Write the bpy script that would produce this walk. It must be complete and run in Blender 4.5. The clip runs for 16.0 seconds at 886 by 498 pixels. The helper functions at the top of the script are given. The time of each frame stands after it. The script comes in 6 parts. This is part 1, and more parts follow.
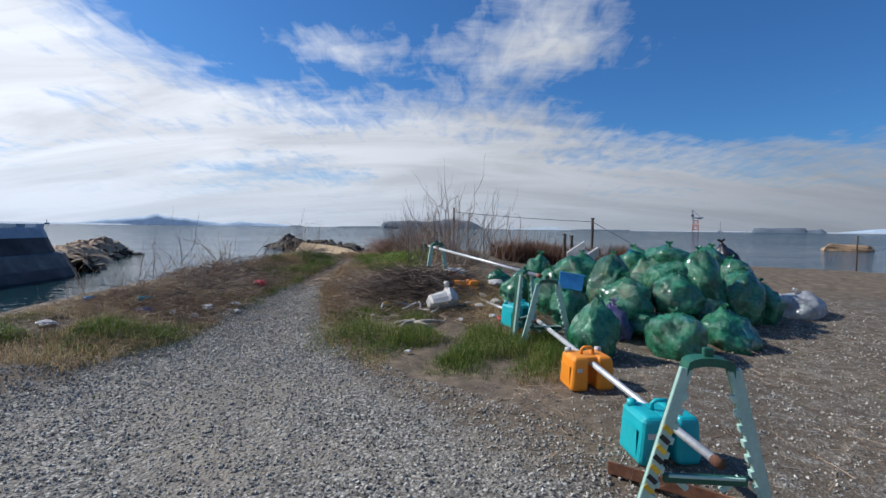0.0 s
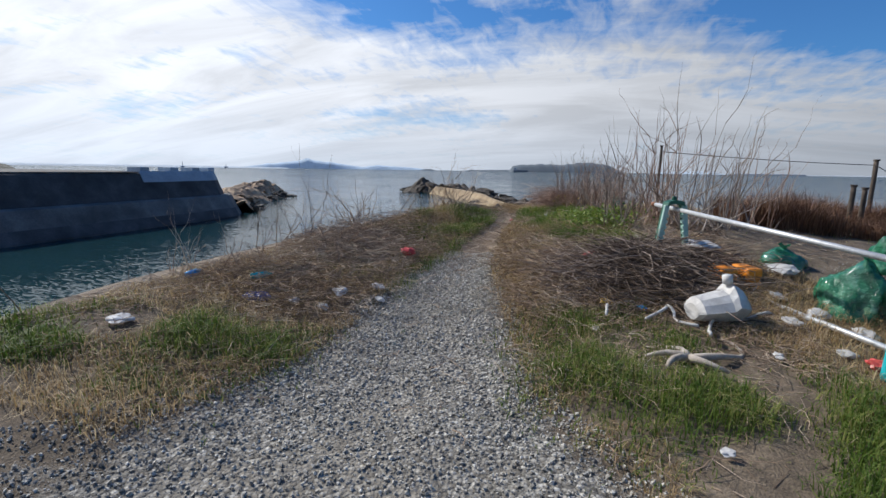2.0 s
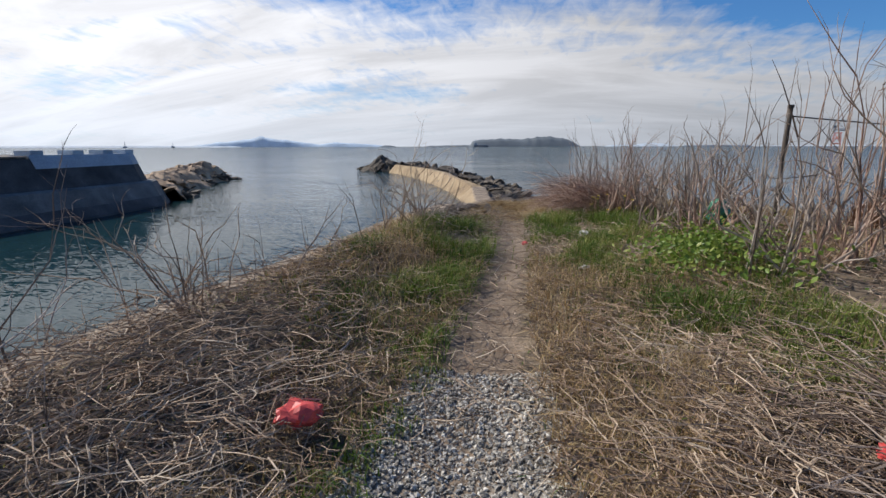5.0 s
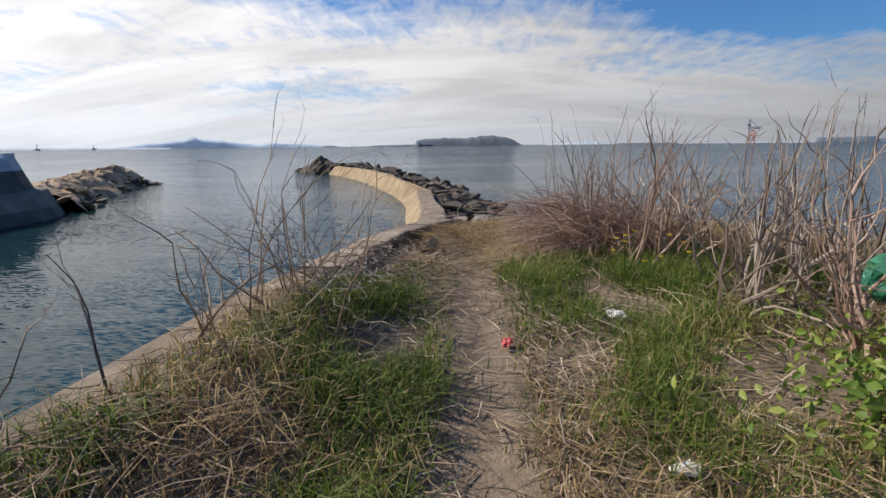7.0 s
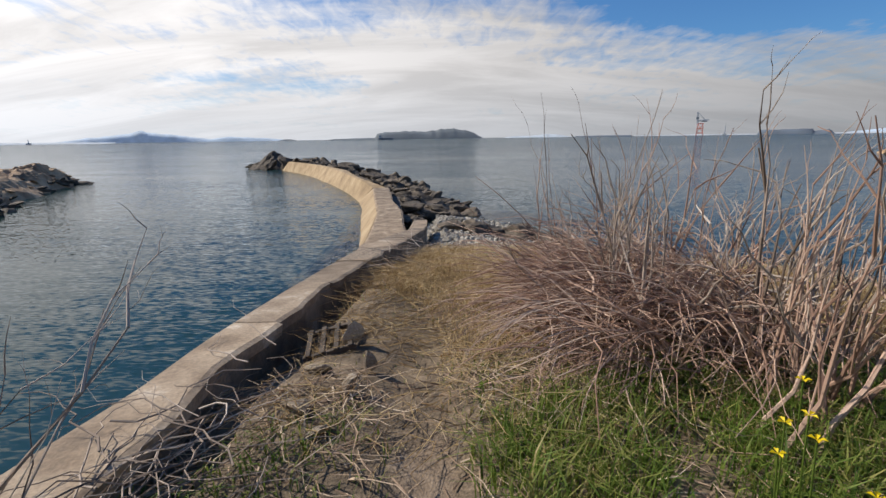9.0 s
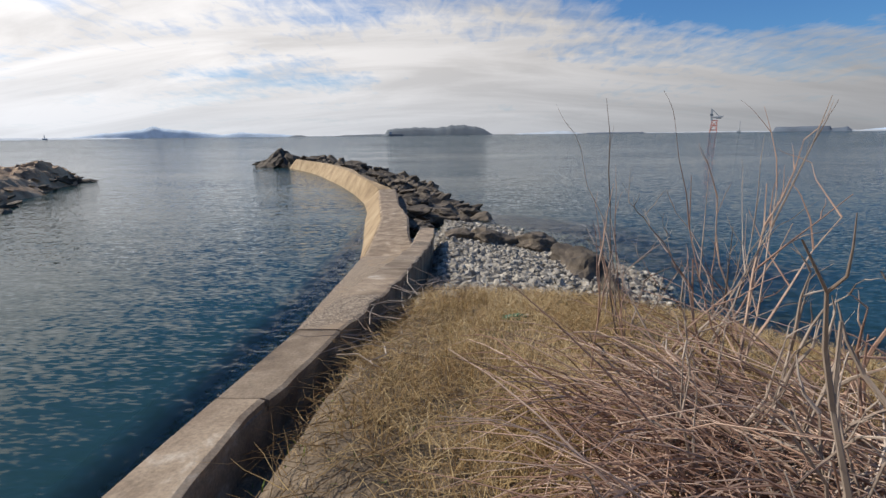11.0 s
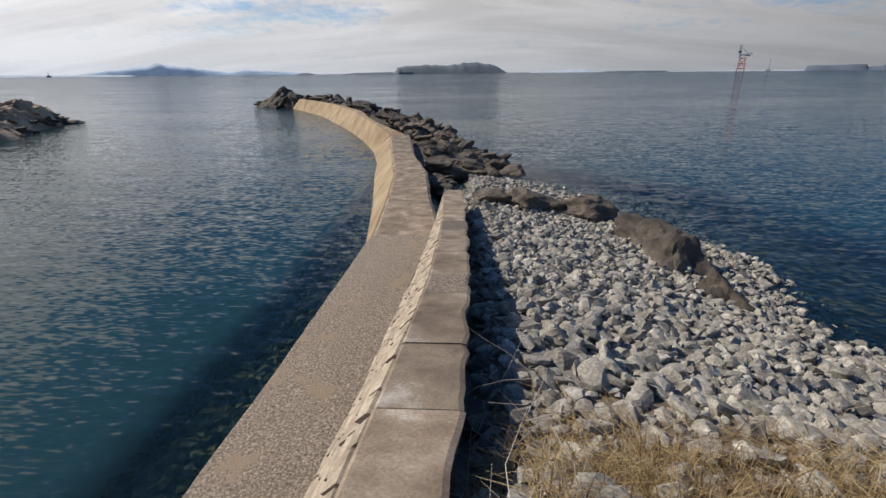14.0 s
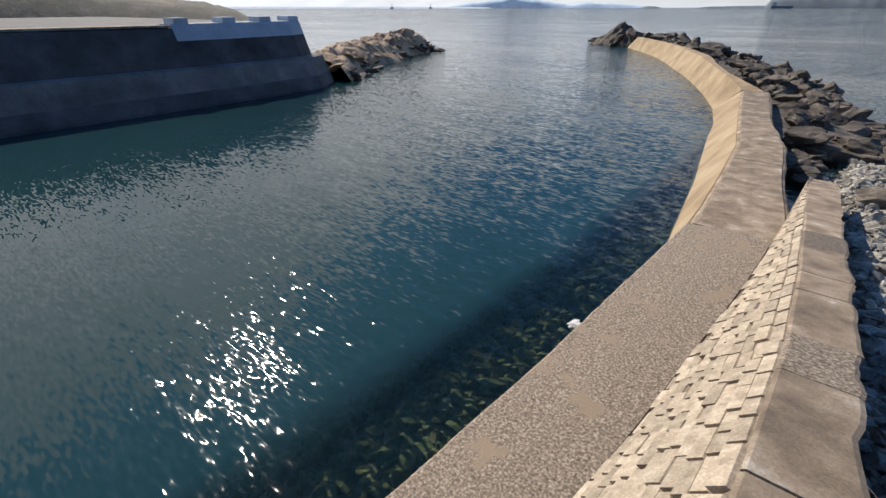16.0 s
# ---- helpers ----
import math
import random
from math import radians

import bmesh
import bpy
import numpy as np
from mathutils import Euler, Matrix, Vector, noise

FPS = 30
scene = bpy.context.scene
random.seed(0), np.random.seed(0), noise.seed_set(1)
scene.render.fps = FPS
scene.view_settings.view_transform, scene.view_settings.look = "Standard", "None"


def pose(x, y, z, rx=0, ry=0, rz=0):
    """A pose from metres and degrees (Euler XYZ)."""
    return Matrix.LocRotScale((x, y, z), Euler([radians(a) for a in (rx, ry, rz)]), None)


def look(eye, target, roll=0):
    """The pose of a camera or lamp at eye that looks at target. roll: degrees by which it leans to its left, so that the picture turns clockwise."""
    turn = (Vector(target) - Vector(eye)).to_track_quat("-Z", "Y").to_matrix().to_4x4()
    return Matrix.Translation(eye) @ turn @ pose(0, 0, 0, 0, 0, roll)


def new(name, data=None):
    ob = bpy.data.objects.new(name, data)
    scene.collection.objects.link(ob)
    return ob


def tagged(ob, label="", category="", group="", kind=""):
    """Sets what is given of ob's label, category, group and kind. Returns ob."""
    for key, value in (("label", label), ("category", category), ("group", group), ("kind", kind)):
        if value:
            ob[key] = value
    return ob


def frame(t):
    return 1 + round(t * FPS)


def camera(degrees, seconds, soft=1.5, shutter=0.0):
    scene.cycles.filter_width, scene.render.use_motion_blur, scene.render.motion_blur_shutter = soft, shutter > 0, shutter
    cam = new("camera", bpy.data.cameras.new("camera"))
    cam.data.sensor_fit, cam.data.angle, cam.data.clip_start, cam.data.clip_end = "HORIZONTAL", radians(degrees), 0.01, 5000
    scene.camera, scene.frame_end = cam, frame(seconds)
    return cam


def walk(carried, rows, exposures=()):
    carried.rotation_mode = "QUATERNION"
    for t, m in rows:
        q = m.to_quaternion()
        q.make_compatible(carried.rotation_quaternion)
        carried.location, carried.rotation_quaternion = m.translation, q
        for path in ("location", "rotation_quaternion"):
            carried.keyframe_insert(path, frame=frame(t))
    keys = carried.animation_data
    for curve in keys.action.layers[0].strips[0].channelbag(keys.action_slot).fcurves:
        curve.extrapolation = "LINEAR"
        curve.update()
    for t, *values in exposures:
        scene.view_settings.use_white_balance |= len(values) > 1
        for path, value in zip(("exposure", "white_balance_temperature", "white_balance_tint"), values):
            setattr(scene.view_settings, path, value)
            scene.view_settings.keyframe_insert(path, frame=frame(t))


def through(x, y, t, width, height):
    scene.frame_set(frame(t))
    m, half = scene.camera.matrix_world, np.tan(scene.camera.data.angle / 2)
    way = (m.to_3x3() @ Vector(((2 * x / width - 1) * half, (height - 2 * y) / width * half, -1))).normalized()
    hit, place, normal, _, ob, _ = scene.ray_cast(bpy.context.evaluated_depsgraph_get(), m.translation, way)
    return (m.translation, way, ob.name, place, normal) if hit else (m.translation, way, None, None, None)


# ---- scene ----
# camera and walk
cam = camera(87.4, 16.0)
PATH = [
    (0, (0.058, 0.057, 1.461), (0.036, 2.054, 1.37), 0.7),
    (0.5, (-0.324, 0.679, 1.435), (-0.506, 2.664, 1.264), 0.9),
    (1, (-0.567, 1.375, 1.446), (-0.897, 3.332, 1.2), 0.9),
    (1.5, (-0.928, 2.007, 1.455), (-1.4, 3.928, 1.162), 1.0),
    (2, (-1.192, 2.69, 1.49), (-1.744, 4.582, 1.154), 0.8),
    (2.5, (-1.534, 3.321, 1.48), (-2.115, 5.202, 1.125), 0.7),
    (3, (-1.732, 4.032, 1.511), (-2.281, 5.918, 1.136), 0.4),
    (3.5, (-1.976, 4.721, 1.538), (-2.5, 6.612, 1.149), 0.3),
    (4, (-2.079, 5.364, 1.575), (-2.553, 7.262, 1.163), 0.1),
    (6.5, (-2.573, 8.548, 1.597), (-2.824, 10.482, 1.157), -0.4),
    (7, (-2.57, 9.217, 1.616), (-2.74, 11.161, 1.179), -0.6),
    (7.5, (-2.569, 9.816, 1.65), (-2.659, 11.767, 1.219), -1.0),
    (8, (-2.548, 10.337, 1.68), (-2.566, 12.288, 1.24), -1.1),
    (8.5, (-2.559, 10.904, 1.691), (-2.565, 12.853, 1.24), -1.1),
    (9, (-2.548, 11.336, 1.721), (-2.56, 13.281, 1.255), -0.8),
    (11.5, (-2.506, 13.539, 1.923), (-2.593, 15.476, 1.434), -0.6),
    (12, (-2.639, 14.3, 1.858), (-2.775, 16.229, 1.349), -0.5),
    (12.5, (-2.757, 14.943, 1.826), (-2.877, 16.869, 1.301), -0.5),
    (13, (-2.937, 15.588, 1.778), (-3.028, 17.5, 1.196), -0.7),
    (13.5, (-3.061, 16.144, 1.721), (-3.141, 18.027, 1.052), -0.6),
    (14, (-3.194, 16.627, 1.746), (-3.29, 18.494, 1.035), -0.5),
    (14.5, (-3.375, 17.107, 1.836), (-3.677, 18.933, 1.077), -0.5),
    (15, (-3.519, 17.416, 1.862), (-4.146, 19.133, 1.051), -0.2),
    (15.5, (-3.692, 17.465, 1.836), (-4.618, 19.016, 0.978), -0.2),
    (16, (-3.752, 17.427, 1.854), (-4.892, 18.786, 0.93), -0.1),
]
walk(cam, [(t, look(eye, target, roll)) for t, eye, target, roll in PATH], exposures=[(0, -0.04, 6150, 10), (1.5, 0.02, 6250, 10), (4, 0.08, 6450, 11), (7, 0.13, 6850, 12), (9, 0.15, 7000, 12), (12.5, -0.02, 6950, 12), (13.5, -0.1, 6900, 12), (14.5, -0.02, 6900, 12), (15.2, 0.10, 6900, 12), (16, 0.28, 6900, 12)])

# sky, clouds and sun
SUN_AZ, SUN_EL = radians(70.5), radians(40)  # to the left of straight ahead
SEA = -2.66
world = bpy.data.worlds.new("sky")
scene.world = world
world.use_nodes = True


class Nodes:
    """Short hand for building a node tree."""

    def __init__(self, tree):
        self.tree = tree
        tree.nodes.clear()

    def add(self, kind, ins=None, operation="", use_clamp=False, clamp=None, data_type="", blend_type="", attribute_name=""):
        n = self.tree.nodes.new(kind)
        if data_type:
            n.data_type = data_type
        if operation:
            n.operation = operation
        if use_clamp:
            n.use_clamp = True
        if clamp is not None:
            n.clamp = clamp
        if blend_type:
            n.blend_type = blend_type
        if attribute_name:
            n.attribute_name = attribute_name
        for k, v in (ins or {}).items():
            if isinstance(v, bpy.types.NodeSocket):
                self.tree.links.new(v, n.inputs[k])
            else:
                n.inputs[k].default_value = v
        return n

    def math(self, op, a, b=0.0, clamp=False):
        return self.add("ShaderNodeMath", {0: a, 1: b}, operation=op, use_clamp=clamp).outputs[0]

    def noise(self, vec, scale, detail=4.0, rough=0.55, dist=0.0):
        return self.add("ShaderNodeTexNoise", {"Vector": vec, "Scale": scale, "Detail": detail, "Roughness": rough, "Distortion": dist}).outputs[0]

    def ramp(self, fac, stops, mode="LINEAR"):
        r = self.add("ShaderNodeValToRGB", {0: fac})
        r.color_ramp.interpolation = mode
        e = r.color_ramp.elements
        while len(e) < len(stops):
            e.new(0.5)
        for s, (p, c) in zip(e, stops):
            s.position = p
            s.color = (*c, 1) if len(c) == 3 else c
        return r.outputs[0]

    def grey(self, fac, lo, hi, a=0.0, b=1.0):
        return self.add("ShaderNodeMapRange", {0: fac, 1: lo, 2: hi, 3: a, 4: b}, clamp=True).outputs[0]

    def mix(self, fac, a, b, blend="MIX"):
        n = self.add("ShaderNodeMix", data_type="RGBA", blend_type=blend)
        for k, v in ((0, fac), (6, a), (7, b)):
            if isinstance(v, bpy.types.NodeSocket):
                self.tree.links.new(v, n.inputs[k])
            else:
                n.inputs[k].default_value = v if k == 0 else (*v, 1)
        return n.outputs[2]

    def vec(self, op, a, b=(0, 0, 0)):
        return self.add("ShaderNodeVectorMath", {0: a, 1: b}, operation=op).outputs[0]


def build_sky():
    n = Nodes(world.node_tree)
    sky = n.add("ShaderNodeTexSky")
    sky.sky_type, sky.sun_disc, sky.sun_elevation, sky.sun_rotation = "NISHITA", False, SUN_EL, -SUN_AZ
    sky.air_density, sky.dust_density, sky.ozone_density = 1.0, 0.6, 2.5
    d = n.add("ShaderNodeTexCoord").outputs["Generated"]
    x, y, z = (n.add("ShaderNodeSeparateXYZ", {0: d}).outputs[i] for i in range(3))
    zc = n.math("MAXIMUM", z, 0.0)
    k = n.math("ADD", zc, 0.15)
    p = n.add("ShaderNodeCombineXYZ", {0: n.math("DIVIDE", x, k), 1: n.math("DIVIDE", y, k), 2: 0.0}).outputs[0]
    side = n.math("DIVIDE", x, n.math("MAXIMUM", n.math("ABSOLUTE", y), 0.08))
    high = n.math("DIVIDE", zc, n.math("MAXIMUM", n.math("SQRT", n.math("ADD", n.math("MULTIPLY", x, x), n.math("MULTIPLY", y, y))), 0.05))

    def puff(cs, ch, ws, wh, lean=0.0):
        a = n.math("SUBTRACT", side, n.math("ADD", n.math("MULTIPLY", n.math("SUBTRACT", high, ch), lean), cs))
        a, b = n.math("DIVIDE", a, ws), n.math("DIVIDE", n.math("SUBTRACT", high, ch), wh)
        r = n.math("ADD", n.math("MULTIPLY", a, a), n.math("MULTIPLY", b, b))
        return n.math("EXPONENT", n.math("MULTIPLY", r, -1.0))

    # a deck of cloud whose top falls from left to right, a torn sweep rising out of it, one loose patch
    top = n.ramp(n.grey(side, -2.0, 2.0), [(0.0, (0.75,) * 3), (0.26, (0.42,) * 3), (0.37, (0.30,) * 3), (0.46, (0.25,) * 3), (0.56, (0.20,) * 3), (0.64, (0.15,) * 3), (1.0, (0.13,) * 3)])
    deck = n.grey(n.math("SUBTRACT", top, high), -0.06, 0.08, -0.6, 0.85)
    sweep = n.math("MULTIPLY", puff(0.18, 0.36, 0.19, 0.26, 0.6), 0.95)
    patch = n.math("MULTIPLY", puff(-0.26, 0.375, 0.13, 0.06, -0.6), 0.80)
    streak = n.math("MULTIPLY", puff(0.55, 0.235, 0.28, 0.018, 3.4), 0.42)
    gaps = n.math("ADD", n.math("MULTIPLY", puff(-0.27, 0.105, 0.17, 0.018), 0.75), n.math("MULTIPLY", puff(0.06, 0.19, 0.09, 0.03), 0.55))
    bias = n.math("SUBTRACT", n.math("ADD", n.math("ADD", deck, sweep), n.math("ADD", patch, streak)), gaps)
    wide = n.add("ShaderNodeMapping", {0: p, 2: (0, 0, radians(-24)), 3: (0.42, 1.0, 1.0)}).outputs[0]
    mid = n.noise(wide, 1.9, 8, 0.62, 0.35)
    torn = n.noise(n.add("ShaderNodeMapping", {0: p, 2: (0, 0, radians(38)), 3: (1.7, 0.75, 1.0)}).outputs[0], 6.0, 4, 0.58, 0.6)
    rag = n.math("ADD", n.math("MULTIPLY", n.math("SUBTRACT", mid, 0.5), 2.4), n.math("MULTIPLY", n.math("SUBTRACT", torn, 0.5), 1.3))
    amount = n.grey(n.math("ADD", bias, rag), -0.2, 0.75)
    soft_p = n.add("ShaderNodeCombineXYZ", {0: n.math("DIVIDE", x, n.math("ADD", zc, 0.28)), 1: n.math("DIVIDE", y, n.math("ADD", zc, 0.28)), 2: n.math("MULTIPLY", zc, 2.0)}).outputs[0]
    low = n.add("ShaderNodeMapping", {0: soft_p, 2: (0, 0, radians(-14)), 3: (0.33, 1.25, 1.0)}).outputs[0]
    shade = n.grey(n.noise(low, 2.6, 7, 0.6, 0.6), 0.36, 0.60, 0.77, 1.0)
    glow = n.grey(n.math("ADD", n.math("MULTIPLY", x, -0.9), n.math("MULTIPLY", zc, 0.3)), -0.7, 0.7, 3.6, 10.4)
    bright = n.math("MULTIPLY", shade, glow)
    white = n.vec("MULTIPLY", n.add("ShaderNodeCombineXYZ", {0: bright, 1: bright, 2: bright}).outputs[0], (0.945, 0.975, 1.03))
    clear = n.vec("MULTIPLY", sky.outputs[0], (0.36, 0.70, 1.06))
    col = n.mix(amount, clear, white)
    soft = n.math("MULTIPLY", n.math("ADD", n.math("MULTIPLY", shade, 0.45), 0.44), glow)
    veil = n.vec("MULTIPLY", n.add("ShaderNodeCombineXYZ", {0: soft, 1: soft, 2: soft}).outputs[0], (0.82, 0.90, 1.02))
    col = n.mix(n.grey(zc, 0.0, 0.14, 0.9, 0.0), col, veil)
    bg = n.add("ShaderNodeBackground", {0: col, 1: 0.1})
    n.add("ShaderNodeOutputWorld", {0: bg.outputs[0]})


build_sky()
sun = new("sun", bpy.data.lights.new("sun", "SUN"))
sun.data.energy, sun.data.angle, sun.data.color = 4.6, radians(0.6), (1.0, 0.95, 0.87)
sun_way = Vector((-math.sin(SUN_AZ) * math.cos(SUN_EL), math.cos(SUN_AZ) * math.cos(SUN_EL), math.sin(SUN_EL)))
sun.matrix_world = look((-60, 40, 60), Vector((-60, 40, 60)) - sun_way)

# materials


def material(name):
    m = bpy.data.materials.new(name)
    m.use_nodes = True
    return m, Nodes(m.node_tree)


def surface(name, stops, scale=6.0, rough=(0.7, 0.95), bump=0.3, fine=60.0, depth=0.01, metal=0.0, spread=0.25, spots=None, trans=0.0, alpha=1.0, detail=6.0, subsurface=0.0):
    """A worn surface: colours by a coarse noise, grain by a fine one, a tone of its own for each object."""
    m, n = material(name)
    pos = n.add("ShaderNodeTexCoord").outputs["Object"]
    lone = n.add("ShaderNodeObjectInfo").outputs["Random"]
    isle = n.add("ShaderNodeNewGeometry").outputs["Random Per Island"]
    shift = n.vec("ADD", pos, n.add("ShaderNodeCombineXYZ", {0: n.math("MULTIPLY", lone, 37.0), 1: 0.0, 2: 0.0}).outputs[0])
    coarse = n.noise(shift, scale, detail, 0.6, 0.2)
    grain = n.noise(shift, fine, 4, 0.65)
    col = n.ramp(n.grey(coarse, 0.28, 0.72), stops)
    tone = n.grey(grain, 0.25, 0.75, 1 - spread, 1 + spread)
    own = n.grey(n.math("FRACT", n.math("ADD", lone, isle)), 0, 1, 1 - spread * 0.6, 1 + spread * 0.6)
    both = n.math("MULTIPLY", tone, own)
    col = n.mix(1.0, col, n.add("ShaderNodeCombineXYZ", {0: both, 1: both, 2: both}).outputs[0], "MULTIPLY")
    if spots:
        size, thresh, tint = spots
        mask = n.grey(n.noise(shift, size, 5, 0.6), thresh, thresh + 0.06)
        col = n.mix(mask, col, tint)
    h = n.math("ADD", n.math("MULTIPLY", coarse, 0.6), n.math("MULTIPLY", grain, 0.4))
    b = n.add("ShaderNodeBump", {"Strength": bump, "Distance": depth, "Height": h})
    s = n.add("ShaderNodeBsdfPrincipled", {"Base Color": col, "Roughness": n.grey(grain, 0.3, 0.7, *rough), "Metallic": metal, "Normal": b.outputs[0], "Transmission Weight": trans, "Alpha": alpha})
    n.add("ShaderNodeOutputMaterial", {0: s.outputs[0]})
    return m


def ground_material():
    """Gravel track, trodden earth, dry litter, rough grass and beach, told apart by where they lie."""
    m, n = material("ground")
    pos = n.add("ShaderNodeTexCoord").outputs["Object"]
    at = n.add("ShaderNodeAttribute", attribute_name="cover").outputs[0]
    g, e, w = (n.add("ShaderNodeSeparateColor", {0: at}).outputs[i] for i in range(3))
    big, mid, tiny = n.noise(pos, 0.9, 5), n.noise(pos, 7, 6, 0.6), n.noise(pos, 75, 3, 0.6)
    cell = n.add("ShaderNodeTexVoronoi", {"Vector": pos, "Scale": 42.0, "Randomness": 1.0})
    # Each chip's colour drops to under half towards its cell's edge.
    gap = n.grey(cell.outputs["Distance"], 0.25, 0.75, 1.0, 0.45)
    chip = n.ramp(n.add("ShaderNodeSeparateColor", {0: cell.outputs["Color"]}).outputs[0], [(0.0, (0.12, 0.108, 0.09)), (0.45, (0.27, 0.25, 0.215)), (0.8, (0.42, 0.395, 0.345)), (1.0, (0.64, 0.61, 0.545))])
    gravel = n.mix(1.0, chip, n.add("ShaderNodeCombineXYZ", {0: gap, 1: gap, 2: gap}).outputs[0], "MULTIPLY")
    dust = n.ramp(mid, [(0.3, (0.18, 0.155, 0.12)), (0.7, (0.31, 0.275, 0.22))])
    gravel = n.mix(n.grey(n.math("ADD", big, n.math("MULTIPLY", tiny, 0.35)), 0.60, 0.80, 0.0, 0.85), gravel, dust)
    soil = n.ramp(n.math("ADD", n.math("MULTIPLY", mid, 0.6), n.math("MULTIPLY", tiny, 0.4)), [(0.3, (0.055, 0.041, 0.028)), (0.5, (0.145, 0.109, 0.072)), (0.7, (0.30, 0.232, 0.158))])
    earth = n.ramp(n.math("ADD", n.math("MULTIPLY", mid, 0.6), n.math("MULTIPLY", tiny, 0.4)), [(0.3, (0.12, 0.085, 0.058)), (0.55, (0.22, 0.165, 0.115)), (0.72, (0.36, 0.285, 0.21))])
    ragged = n.math("ADD", n.math("MULTIPLY", mid, 0.5), n.math("MULTIPLY", tiny, 0.5))

    def edge(v):
        return n.grey(n.math("ADD", v, n.math("MULTIPLY", n.math("SUBTRACT", ragged, 0.5), 1.4)), 0.4, 0.6)

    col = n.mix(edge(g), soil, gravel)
    col = n.mix(edge(e), col, earth)
    stone = n.ramp(tiny, [(0.3, (0.10, 0.095, 0.085)), (0.7, (0.28, 0.27, 0.25))])
    col = n.mix(edge(w), col, stone)
    chips = n.math("MULTIPLY", n.math("SUBTRACT", 1.0, cell.outputs["Distance"]), n.math("MULTIPLY", edge(g), 0.6))
    h = n.math("ADD", chips, n.math("ADD", n.math("MULTIPLY", tiny, 0.5), n.math("MULTIPLY", mid, 0.8)))
    b = n.add("ShaderNodeBump", {"Strength": 0.8, "Distance": 0.025, "Height": h})
    s = n.add("ShaderNodeBsdfPrincipled", {"Base Color": col, "Roughness": 0.93, "Normal": b.outputs[0]})
    n.add("ShaderNodeOutputMaterial", {0: s.outputs[0]})
    return m


def water_material():
    """Rippled sea: two sizes of ripple tilt the surface, more of the bed shows where it is shallow."""
    m, n = material("sea_water")
    pos = n.add("ShaderNodeTexCoord").outputs["Object"]
    deep = n.add("ShaderNodeAttribute", attribute_name="depth").outputs["Fac"]
    slopes = None
    far = n.grey(n.add("ShaderNodeVectorMath", {0: pos}, operation="LENGTH").outputs["Value"], 35.0, 250.0, 0.9, 2.2)
    gust = n.grey(n.noise(n.add("ShaderNodeMapping", {0: pos, 2: (0, 0, radians(10)), 3: (0.25, 1.0, 1.0)}).outputs[0], 0.12, 4, 0.6), 0.35, 0.65, 0.55, 1.25)
    for turn, size, amp in ((8, 1.2, 0.10), (-12, 4.5, 0.20), (14, 12.0, 0.42)):
        w = n.add("ShaderNodeMapping", {0: pos, 2: (0, 0, radians(turn)), 3: (0.42, 1.5, 1.0)}).outputs[0]
        c = n.add("ShaderNodeTexNoise", {"Vector": w, "Scale": size, "Detail": 0.5, "Roughness": 0.4, "Distortion": 0.2}).outputs[1]
        tilt = n.vec("MULTIPLY", n.vec("SUBTRACT", c, (0.5, 0.5, 0.5)), (amp * 0.75, amp * 1.3, 0.0))
        slopes = tilt if slopes is None else n.vec("ADD", slopes, tilt)
    gust = n.math("MULTIPLY", gust, far)
    spread = n.add("ShaderNodeCombineXYZ", {0: gust, 1: gust, 2: 0.0}).outputs[0]
    normal = n.vec("NORMALIZE", n.vec("ADD", n.vec("MULTIPLY", slopes, spread), (0, 0, 1)))
    tint = n.ramp(n.noise(pos, 0.05, 3), [(0.3, (0.008, 0.031, 0.037)), (0.7, (0.014, 0.046, 0.053))])
    body = n.add("ShaderNodeBsdfDiffuse", {0: tint})
    clear = n.add("ShaderNodeBsdfTransparent", {0: (0.74, 0.84, 0.70, 1)})
    under = n.add("ShaderNodeMixShader", {0: deep, 1: clear.outputs[0], 2: body.outputs[0]})
    gloss = n.add("ShaderNodeBsdfGlossy", {"Roughness": 0.05, "Normal": normal})
    fres = n.add("ShaderNodeFresnel", {0: 1.33, "Normal": normal})
    top = n.add("ShaderNodeMixShader", {0: fres.outputs[0], 1: under.outputs[0], 2: gloss.outputs[0]})
    n.add("ShaderNodeOutputMaterial", {0: top.outputs[0]})
    return m


# One tone for far things; glow imitates haze brightening distant shores.
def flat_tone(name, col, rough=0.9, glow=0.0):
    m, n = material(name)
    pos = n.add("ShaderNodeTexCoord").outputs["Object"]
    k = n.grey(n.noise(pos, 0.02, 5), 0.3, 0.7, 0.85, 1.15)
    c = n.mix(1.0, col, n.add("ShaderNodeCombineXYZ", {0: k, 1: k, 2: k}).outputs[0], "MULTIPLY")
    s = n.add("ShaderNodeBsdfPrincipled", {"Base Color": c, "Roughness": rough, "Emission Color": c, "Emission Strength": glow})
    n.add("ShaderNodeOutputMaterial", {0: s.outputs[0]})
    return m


GROUND = ground_material()
WATER = water_material()
CONCRETE = surface("weathered_concrete", [(0.0, (0.10, 0.076, 0.056)), (0.4, (0.20, 0.149, 0.103)), (0.75, (0.30, 0.236, 0.17)), (1.0, (0.47, 0.415, 0.345))], 2.6, (0.85, 0.97), 0.7, 55, 0.012, spread=0.35, spots=(5.0, 0.66, (0.10, 0.085, 0.07)))
RUBBLE_CONCRETE = surface("exposed_aggregate", [(0.0, (0.045, 0.037, 0.029)), (0.5, (0.195, 0.152, 0.110)), (1.0, (0.46, 0.39, 0.305))], 40, (0.85, 0.97), 1.0, 140, 0.02, spread=0.5, spots=(1.6, 0.55, (0.30, 0.225, 0.155)))
